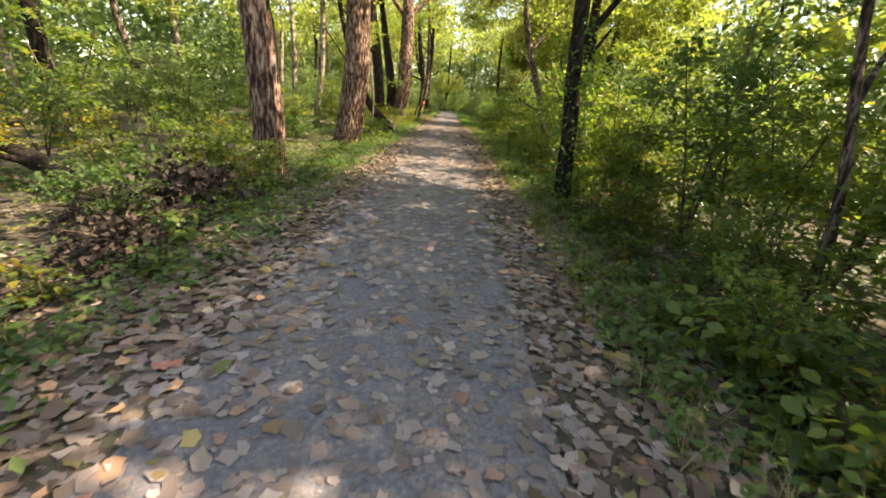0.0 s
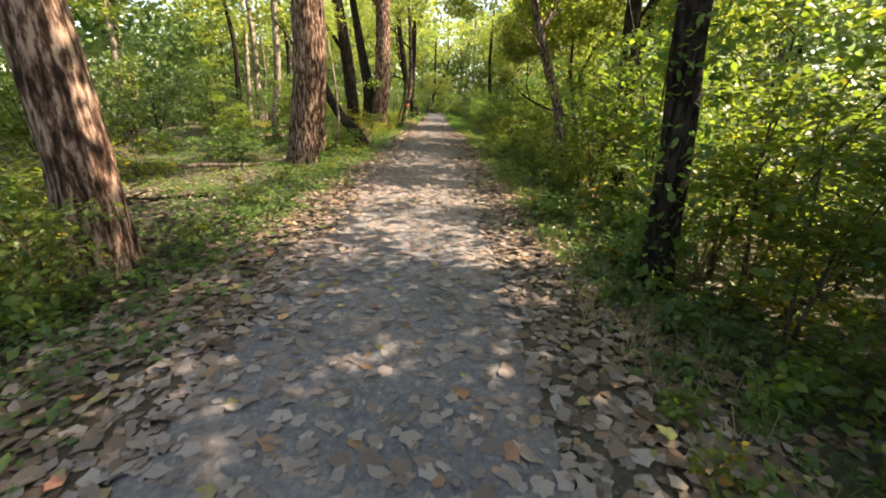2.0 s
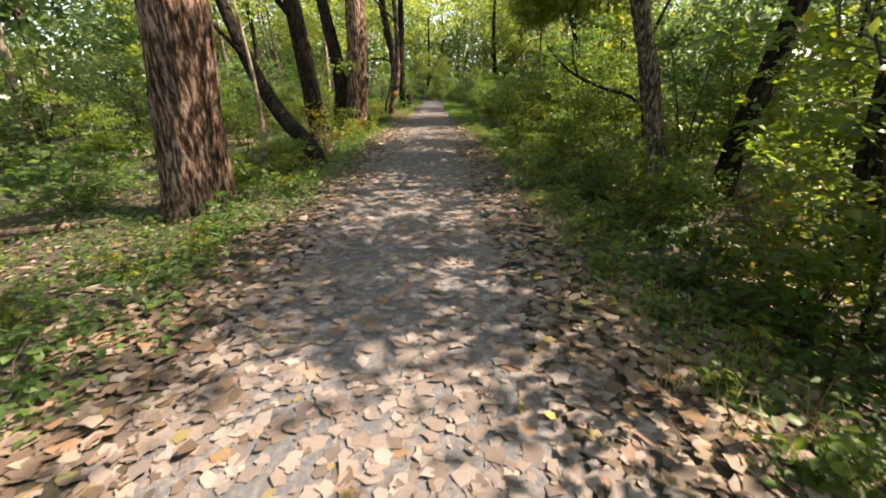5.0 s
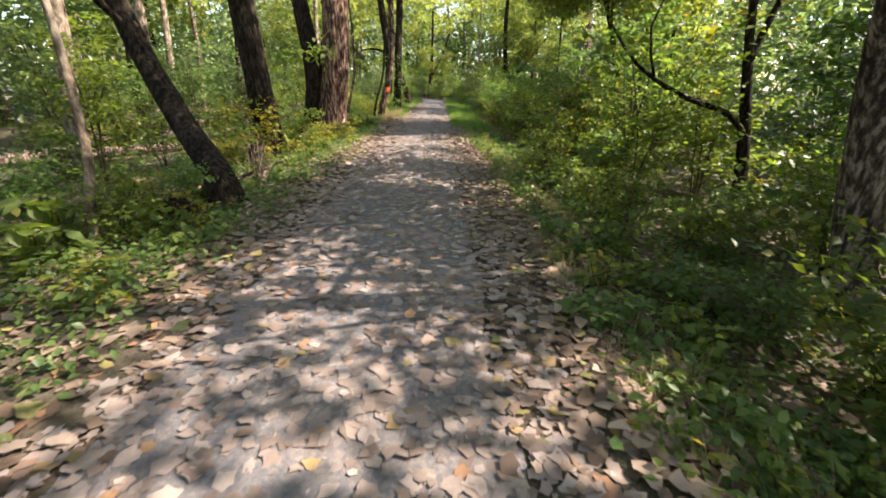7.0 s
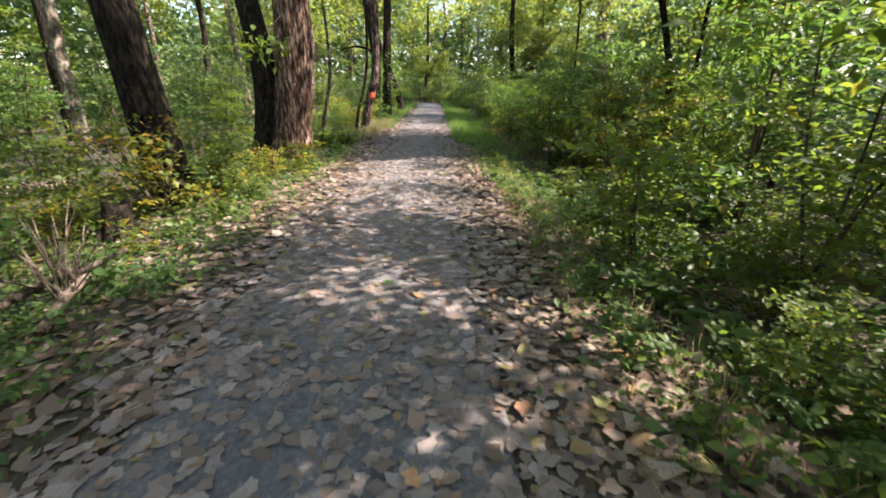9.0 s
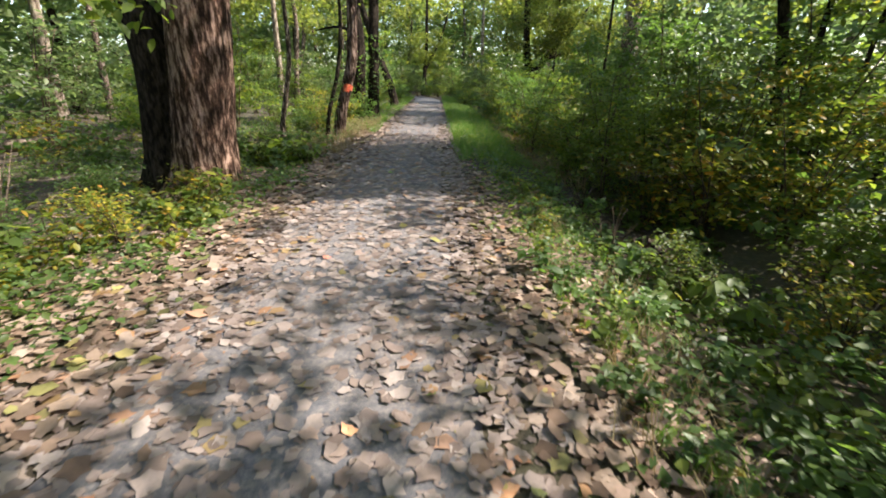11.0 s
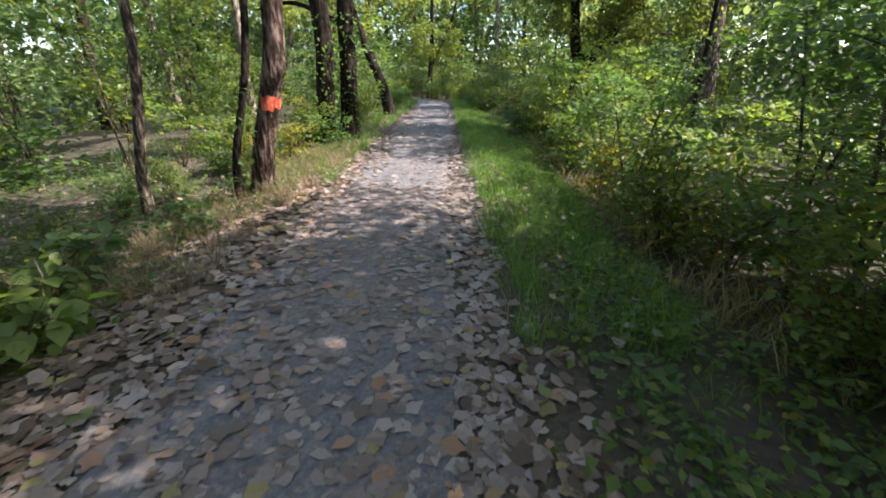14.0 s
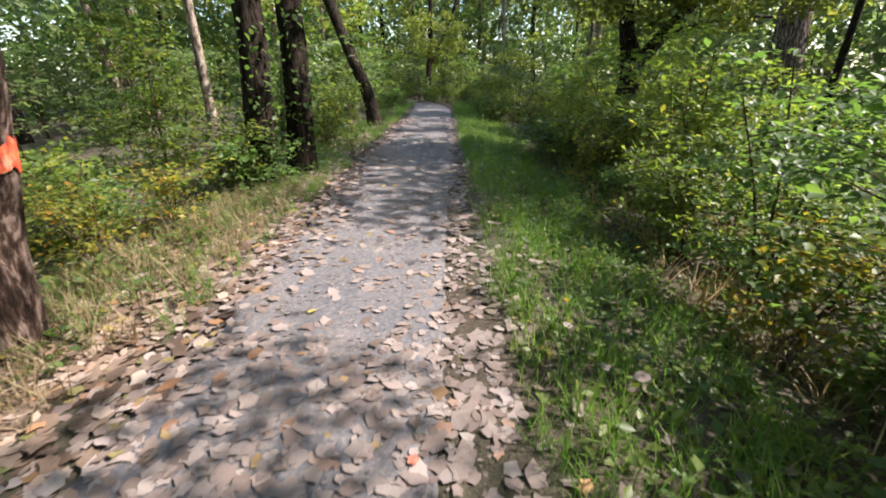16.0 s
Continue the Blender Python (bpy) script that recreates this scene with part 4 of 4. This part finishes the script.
fallen("fallen_leaves", 4200, lambda q, n: 1.1 + q.normal(0, 0.27, n), (0, 28), 70, 0.09, EDGE_LITTER, "drift of brown leaves along the verge", 0.02, tilt=0.12, curl=(0.1, 0.8))
fallen("fallen_leaves", 16000, lambda q, n: -2 - np.abs(q.normal(0, 3.4, n)), (2, 42), 64, 0.12, EDGE_LITTER, "brown leaf litter on the woodland floor", 0.03, LEAF_PLAIN)
fallen("fallen_leaves", 6500, lambda q, n: 1.2 + np.abs(q.normal(0, 1.5, n)), (0, 27), 65, 0.095, EDGE_LITTER, "brown leaf litter on the bank", 0.04, LEAF_CURLED)
fallen("fallen_leaves", 7600, lambda q, n: q.uniform(-1.6, 1.0, n), (9.5, 32), 66, 0.088, LITTER, "dense scatter of pale dry leaves on the path", curl=(0.1, 0.45), tilt=0.05)
fallen("fallen_leaves", 350, lambda q, n: q.uniform(1.05, 2.6, n), (28, 42), 80, 0.09, LITTER, "pale dry leaves lying in the verge grass", 0.12, LEAF_CURLED)
fallen("fallen_leaves", 3400, lambda q, n: -2.25 + q.normal(0, 0.4, n), (20, 34), 81, 0.095, EDGE_LITTER, "thick brown leaf litter under the bank's plants", 0.03, tilt=0.12, curl=(0.1, 0.8))
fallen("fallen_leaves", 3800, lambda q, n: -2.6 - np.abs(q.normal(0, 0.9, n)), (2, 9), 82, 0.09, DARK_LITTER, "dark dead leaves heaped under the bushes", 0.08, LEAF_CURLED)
fallen("fallen_leaves", 2200, lambda q, n: -2.05 + q.normal(0, 0.35, n), (0, 12), 83, 0.095, EDGE_LITTER, "brown leaves strewn over the verge", 0.04, LEAF_CURLED)
fallen("fallen_leaves", 3600, lambda q, n: 1.35 + q.normal(0, 0.28, n), (2, 25), 84, 0.092, EDGE_LITTER, "brown leaves strewn among the verge grass", 0.05, LEAF_CURLED)
fallen("leaf_fragments", 11000, lambda q, n: q.uniform(-1.55, 0.85, n), (0, 40), 67, 0.042, LITTER, "crumbled bits of dry leaf on the path", 0.0, LEAF_PLAIN, (0.2, 1.0), 0.1)


def grass(name, n, xs_, yr, seed, tall, mat, label):
    gg = np.random.default_rng(seed)
    tufts = max(1, n // 14)
    tx, ty = xs_(gg, tufts), gg.uniform(*yr, tufts)
    k = gg.integers(0, tufts, n)
    x, y = tx[k] + gg.normal(0, 0.045, n), ty[k] + gg.normal(0, 0.045, n)
    t = leaf_turns(n, tall, 0.45, 0.28, gg)
    me = cloud(name, BLADE, t, np.stack([x, y, ground_z(x, y)], 1))
    return tagged(part(name, me, mat), label, "grass", kind="stuff")


grass("grass", 30000, lambda q, n: 0.72 + q.uniform(0, 1, n) ** 1.1 * 1.45, (28, 54), 71, 0.22, GRASS, "lush green grass verge along the path")
grass("grass", 3600, lambda q, n: 1.25 + q.uniform(0, 1, n) * 0.9, (0, 28), 72, 0.17, GRASS, "thin grass along the shaded verge")
grass("grass", 9000, lambda q, n: -1.45 - q.uniform(0, 1, n) ** 1.5 * 1.3, (32, 54), 73, 0.2, GRASS, "sunlit green grass along the path's edge")
grass("dry_grass", 4500, lambda q, n: -1.65 - q.uniform(0, 1, n) * 1.2, (28.5, 36), 74, 0.24, STRAW, "dry straw-coloured grass round the blazed tree")
grass("dry_grass", 5500, lambda q, n: 1.15 + q.uniform(0, 1, n) * 0.8, (0.5, 26), 75, 0.2, STRAW, "dry straw-coloured grass on the verge")
grass("dry_grass", 1800, lambda q, n: 2.3 + q.uniform(0, 1, n) * 0.8, (27, 40), 76, 0.33, STRAW, "dry straw-coloured stalks behind the green verge")


# ---- things that stand out ----
EXTRA = [(SAPLINGS[0], 2.75, 6.3, 0.55), (BUSHES[3], -4.1, 6.9, 0.72), (BUSHES[0], -2.95, 16.6, 0.6), (SEEDLING, -3.3, 16.1, 1.1), (SEEDLING, -3.6, 16.7, 1.2), (SEEDLING, -2.9, 16.95, 1.0), (SAPLINGS[0], 5.6, 26.2, 0.75), (SAPLINGS[2], 6.4, 27.0, 0.8), (SAPLINGS[3], 4.9, 25.1, 0.65), (SAPLINGS[1], 6.6, 25.4, 0.75), (BUSHES[2], -3.1, 17.3, 0.55), (BUSHES[1], -4.6, 5.0, 0.75), (BUSHES[1], -4.2, 5.9, 0.7), (BUSHES[0], -5.2, 6.2, 0.8), (BUSHES[1], -3.7, 4.2, 0.5), (SEEDLING, -2.15, 27.85, 1.0), (SEEDLING, -2.5, 28.15, 1.1), (SEEDLING, -2.75, 28.7, 1.1), (SEEDLING, -3.2, 28.3, 1.2), (HERBS[0], 2.25, 2.0, 1.4), (HERBS[0], 2.0, 1.5, 1.2), (HERBS[0], 1.9, 2.5, 1.3), (HERBS[2], 2.5, 1.4, 1.1), (HERBS[0], 2.6, 8.6, 1.3), (HERBS[2], 2.0, 9.3, 1.1),
         (BUSHES[2], -3.4, 21.6, 1.1), (BUSHES[0], -3.0, 22.4, 0.75), (BUSHES[0], -3.9, 20.9, 0.8), (BUSHES[2], -2.75, 23.9, 0.5), (BUSHES[2], -2.9, 25.3, 0.45), (HERBS[2], -2.4, 24.6, 1.3),
         (HERBS[0], -2.9, 27.9, 1.5), (HERBS[0], -2.3, 28.2, 1.3), (HERBS[1], -3.4, 28.4, 1.6), (HERBS[1], -3.0, 29.0, 1.5), (BUSHES[1], -4.2, 28.8, 0.8),
         (BUSHES[2], 4.2, 25.8, 1.35), (SAPLINGS[3], 4.6, 26.4, 0.85), (BUSHES[2], 3.7, 26.5, 1.0), (BUSHES[2], -3.0, 33.3, 0.7), (BUSHES[2], -2.7, 34.2, 0.7), (BUSHES[0], -3.5, 33.9, 0.8),
         (BUSHES[0], -3.0, 36.0, 0.9), (BUSHES[1], -2.6, 36.2, 0.9), (BUSHES[0], -2.6, 40.0, 1.0), (BUSHES[3], -2.8, 41.5, 0.9), (BUSHES[0], -4.3, 7.6, 0.8), (BUSHES[1], -3.75, 7.0, 0.5), (BUSHES[2], -4.4, 6.6, 0.5)]
g = np.random.default_rng(77)
for p, x, y, sc in EXTRA:
    grow(p, x, y, sc, g.uniform(0, 360))


def log(label, a, b, r, mat, seed, knots=2):
    """A fallen stem with broken branch stubs, lying on the ground."""
    a, b = Vector(a), Vector(b)
    t = thing("fallen_log", Matrix.Translation(a), label, "log")
    d = b - a
    stem("trunk", [(0, 0, 0), d * 0.35 + Vector((0, 0, 0.03)), d * 0.7, d], [r, r * 0.95, r * 0.85, r * 0.6], mat, t, 12, 0.18, 0, seed, gap=0.15)
    gg = np.random.default_rng(seed)
    for k in range(knots):
        p = d * gg.uniform(0.25, 0.85)
        e = p + Vector((gg.normal(0, 0.25), gg.normal(0, 0.25), gg.uniform(0.1, 0.25)))
        stem("branch_stub", [p, p.lerp(e, 0.6), e], [r * 0.4, r * 0.3, r * 0.12], mat, t, 7, 0.1, 0, seed + k)
    return t


def gz(x, y, up=0.0):
    return (x, y, float(ground_z(x, y)) + up)


log("dark decaying log lying among the undergrowth", gz(-8.2, 7.2, 0.6), gz(-4.9, 5.6, 0.1), 0.17, BARK_DARK, 301, 3)
log("dark fallen branch lying on the leaf litter", gz(-5.6, 9.2, 0.05), gz(-3.9, 10.5, 0.05), 0.07, BARK_DARK, 302)
log("bleached fallen bough among brown leaves", gz(-6.5, 13.6, 0.06), gz(-4.6, 14.6, 0.06), 0.06, DEADWOOD, 303)
log("pale splintered bough at the foot of a tree", gz(-2.42, 18.75, 0.02), gz(-2.68, 19.7, 0.2), 0.04, DEADWOOD, 304, 3)
log("grey fallen trunk far back on the woodland floor", gz(-11.5, 30, 0.12), gz(-7.2, 32.4, 0.12), 0.16, DEADWOOD, 305)
log("brown fallen trunk across the woodland floor", gz(-9.5, 21, 0.12), gz(-6.4, 24, 0.12), 0.14, BARK_GREY, 306)


def stump(x, y, r, h, label, mat, seed):
    t = thing("stump", Matrix.Translation(gz(x, y)), label, "stump")
    bm = tube(bmesh.new(), [(0, 0, -0.1), (0.02, 0, h * 0.5), (0.05, 0.02, h)], [r, r * 0.85, r * 0.8], 16, 0.3, 0.5, seed, 0.06)
    for v in bm.verts:
        if v.co.z > h * 0.8:
            v.co.z += 0.25 * h * noise.noise(v.co * 9)
    part("trunk", bm, mat, t)
    for k in range(5):
        a = k * 1.26 + 0.4
        stem("root", [(math.cos(a) * r * 0.7, math.sin(a) * r * 0.7, 0.12), (math.cos(a) * r * 1.5, math.sin(a) * r * 1.5, 0.04), (math.cos(a) * r * 2.3, math.sin(a) * r * 2.3, -0.05)], [r * 0.3, r * 0.2, r * 0.08], mat, t, 7, 0.15, 0, seed + k)
    return t


root_plate = stump(-3.4, 5.15, 0.26, 0.42, "dark upturned root plate with clinging soil and dead leaves", BARK_DARK, 311)
gg = np.random.default_rng(315)
tw = np.stack([gg.normal(0, 0.34, 900), gg.normal(0, 0.3, 900), np.abs(gg.normal(0.1, 0.24, 900))], 1)
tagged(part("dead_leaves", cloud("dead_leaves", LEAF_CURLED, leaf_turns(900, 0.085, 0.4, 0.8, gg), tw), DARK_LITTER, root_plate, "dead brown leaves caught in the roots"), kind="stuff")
for k in range(10):
    a, h = gg.uniform(0, 6.28), gg.uniform(0.2, 0.6)
    tip = Vector((math.cos(a) * 0.55, math.sin(a) * 0.55, h))
    stem("root", [(math.cos(a) * 0.15, math.sin(a) * 0.15, 0.15), tip * 0.6, tip], [0.03, 0.02, 0.006], BARK_DARK, root_plate, 6, 0.1, 0, k)
tree("thin pale sapling stem standing among weeds", [(-3.16, 16.5, -0.2), (-3.1, 16.5, 0.3), (-3.0, 16.55, 0.9), (-3.1, 16.7, 2.2), (-3.3, 16.8, 3.6)], [0.055, 0.045, 0.04, 0.03, 0.012], BARK_PALE, [], [(-3.3, 16.9, 3.6, 0.2)], seed=25, sides=10, name="sapling")


def dead_twigs(x, y, label, seed, n=7, tall=0.6, mat=DEADWOOD):
    """A bare dead bush: thin bleached twigs fanning out of the ground."""
    gg = np.random.default_rng(seed)
    t = thing("dead_bush", Matrix.Translation(gz(x, y)), label, "bush", "bare dead bushes")
    for k in range(n):
        a, r, h = gg.uniform(0, 6.28), gg.uniform(0.1, 0.6) * tall, gg.uniform(0.6, 1) * tall
        tip = Vector((math.cos(a) * r, math.sin(a) * r, h))
        stem("twig", [(gg.normal(0, 0.03), gg.normal(0, 0.03), -0.04), tip * 0.5 + Vector((gg.normal(0, 0.03), 0, 0.03)), tip], [0.008, 0.006, 0.002], mat, t, 5, 0, 0, k, gap=0.3)
    return t


dead_twigs(-2.75, 6.85, "splintered pale wood and bark at the foot of a tree", 329, 8, 0.4)
dead_twigs(2.9, 7.7, "bleached dead twigs at the foot of a tree", 321, 9, 0.7)
dead_twigs(2.2, 24.3, "bare brown twigs above dead leaves", 322, 12, 0.6, TWIG)
dead_twigs(-2.65, 19.25, "tangle of pale pinkish dead twigs at the path's edge", 323, 20, 0.75)
log("pale broken branch lying in dead twigs", gz(-3.1, 19.0, 0.05), gz(-2.35, 19.6, 0.3), 0.03, DEADWOOD, 307, 3)
dead_twigs(2.6, 32.0, "dry straw-coloured twigs behind the grass", 324, 10, 0.5)
dead_twigs(-4.5, 24.5, "pale dry stalks standing in weeds", 325, 9, 1.0)
dead_twigs(-5.2, 34.6, "tangle of dead brown twigs", 326, 12, 0.9, TWIG)
dead_twigs(3.2, 13.7, "bleached dead stalks in the shade", 327, 8, 0.6)
dead_twigs(2.6, 26.4, "brown dead twigs in the hollow", 328, 8, 0.6, TWIG)


def plain_leaf(name, a, b):
    m, n, l, bs = material(name, 0.6)
    t = noise_tex(n, l, 30.0, 4.0)
    r = ramp(n, [(0.35, a), (0.65, b)])
    l.new(t.outputs["Fac"], r.inputs[0])
    l.new(r.outputs[0], bs.inputs["Base Color"])
    return m


BRIGHT = [("bright yellow fallen leaf lying on the path", plain_leaf("yellow_leaf", (0.42, 0.32, 0.09), (0.56, 0.45, 0.14))),
          ("orange-brown fallen leaf lying on the path", plain_leaf("orange_leaf", (0.42, 0.2, 0.1), (0.52, 0.3, 0.17))),
          ("rusty red fallen leaf lying on the path", plain_leaf("red_leaf", (0.3, 0.1, 0.07), (0.42, 0.19, 0.13))),
          ("green fallen leaf lying on the path", plain_leaf("green_leaf", (0.12, 0.2, 0.04), (0.2, 0.28, 0.07)))]
for k, (label, mat) in enumerate(BRIGHT):
    me = cloud("fallen_leaf", LEAF_FALLEN, np.eye(3)[None] * 0.085, np.zeros((1, 3)))
    me.materials.append(mat)
    for j in range((20, 34, 16, 9)[k]):
        y = g.uniform(0.8, 36) if j % 5 or k in (0, 3) else g.uniform(0.7, 2.6)
        x = float(path_middle(y)) + (g.uniform(-1.5, 1.5) if y > 2.6 else g.uniform(-1.8, -0.9))
        z = 0.018 if abs(x - path_middle(y)) < 1.1 else float(ground_z(x, y)) + 0.04
        ob = new("fallen_leaf", me)
        sc = g.uniform(0.75, 1.25)
        ob.matrix_basis = Matrix.Translation((x, y, z)) @ pose(0, 0, 0, g.normal(0, 9), g.normal(0, 9), g.uniform(0, 360)) @ Matrix.Diagonal((sc, sc, sc, 1))
        tagged(ob, label, "leaf", "bright leaves on the path")

def brush_pile(x, y, r, h, label, seed, leaves=900, sticks=16):
    """A low heap of dead leaves held up by dark broken sticks."""
    gg = np.random.default_rng(seed)
    t = thing("brush_pile", Matrix.Translation(gz(x, y)), label, "brush pile")
    for k in range(sticks):
        a, b = gg.uniform(0, 6.28), gg.uniform(0.5, 1.1) * r
        tip = Vector((math.cos(a) * b, math.sin(a) * b, h * gg.uniform(0.3, 1.3)))
        back = Vector((-tip.x * gg.uniform(0.1, 0.7), -tip.y * gg.uniform(0.1, 0.7), -0.03))
        stem("stick", [back, back.lerp(tip, 0.5) + Vector((0, 0, 0.06)), tip], [0.016, 0.012, 0.004], BARK_DARK if k % 4 else TWIG, t, 5, 0.1, 0, seed + k, gap=0.2)
    d = gg.uniform(0, 1, leaves) ** 0.6
    a = gg.uniform(0, 2 * np.pi, leaves)
    z = (1 - d ** 2) * h * gg.uniform(0.25, 1.0, leaves) + 0.03
    pos = np.stack([np.cos(a) * d * r, np.sin(a) * d * r, z], 1)
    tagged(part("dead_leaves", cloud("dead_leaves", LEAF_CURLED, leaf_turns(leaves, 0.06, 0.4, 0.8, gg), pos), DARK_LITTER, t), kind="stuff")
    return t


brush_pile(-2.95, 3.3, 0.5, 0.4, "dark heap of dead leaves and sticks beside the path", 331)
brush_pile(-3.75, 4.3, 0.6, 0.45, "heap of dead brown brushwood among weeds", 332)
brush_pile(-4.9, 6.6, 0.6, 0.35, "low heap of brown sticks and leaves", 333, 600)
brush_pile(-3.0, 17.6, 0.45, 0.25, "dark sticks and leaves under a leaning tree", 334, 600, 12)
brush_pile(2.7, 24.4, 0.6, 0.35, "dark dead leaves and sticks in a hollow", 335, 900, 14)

stump(-3.35, 20.8, 0.15, 0.4, "dark broken stump under a yellowing bush", BARK_DARK, 316)
stump(3.0, 14.7, 0.06, 0.4, "dark broken stem beside a leaning trunk", BARK_DARK, 313)


def spray(parent, x, y, z, n, size, mat, seed, spread=0.35):
    """A hanging spray of broad leaves on a tree's own twig."""
    gg = np.random.default_rng(seed)
    at = np.array([x, y, z]) - np.array(parent.matrix_basis.translation)
    pos = at + gg.normal(size=(n, 3)) * np.array([spread, spread, spread * 0.5])
    return tagged(part("leaf_spray", cloud("leaf_spray", LEAF_FULL, leaf_turns(n, size, 0.3, 0.5, gg), pos), mat, parent, "hanging spray of broad green leaves"), kind="stuff")


def ivy(parent, line, r, n, size, mat, seed, label="creeper leaves clinging to the trunk"):
    gg = np.random.default_rng(seed)
    base = np.array(parent.matrix_basis.translation)
    L = np.array(line, float)
    u = gg.uniform(0, len(L) - 1.001, n)
    k = u.astype(int)
    c = L[k] + (L[k + 1] - L[k]) * (u - k)[:, None] - base
    a = gg.uniform(0, 2 * np.pi, n)
    d = r * gg.uniform(1.0, 1.6, n)
    pos = c + np.stack([np.cos(a) * d, np.sin(a) * d, np.zeros(n)], 1)
    return tagged(part("creeper", cloud("creeper", LEAF_FULL, leaf_turns(n, size, 0.35, 0.6, gg), pos), mat, parent, label), kind="stuff")


spray(old_tree, -3.25, 25.6, 2.25, 60, 0.16, LEAF_GREEN, 401, 0.3)
stem("twig", [Vector(p) - old_tree.matrix_basis.translation for p in ((-2.95, 26.4, 3.0), (-3.1, 26.0, 2.7), (-3.3, 25.5, 2.3))], [0.02, 0.014, 0.005], BARK_GREY, old_tree, 6)
spray(fork_tree, 2.3, 18.6, 1.95, 46, 0.15, LEAF_GREEN, 402, 0.28)
spray(fork_tree, 3.2, 18.85, 2.0, 60, 0.13, LEAF_GREEN, 403, 0.4)
spray(fork_tree, 4.4, 19.3, 2.4, 90, 0.13, LEAF_YELLOW, 404, 0.5)
ivy(ivy_tree, [(-2.75, 36.5, 0.1), (-2.55, 36.5, 1.2), (-2.48, 36.5, 2.8)], 0.24, 420, 0.1, LEAF_DARK, 411)
ivy(pair_tree, [(-2.25, 37.1, 0.1), (-2.1, 37.05, 1.3), (-2.02, 37, 2.9)], 0.22, 420, 0.1, LEAF_DARK, 412)
ivy(thin_tree, [(-2.65, 31.7, 0.05), (-2.58, 31.7, 0.5), (-2.22, 31.7, 1.7)], 0.12, 130, 0.08, LEAF_DARK, 413)
ivy(leafy_tree, [(2.1, 7.1, 0.0), (2.03, 7.1, 1.2), (1.93, 7.1, 2.8)], 0.2, 520, 0.085, LEAF_DARK, 414)
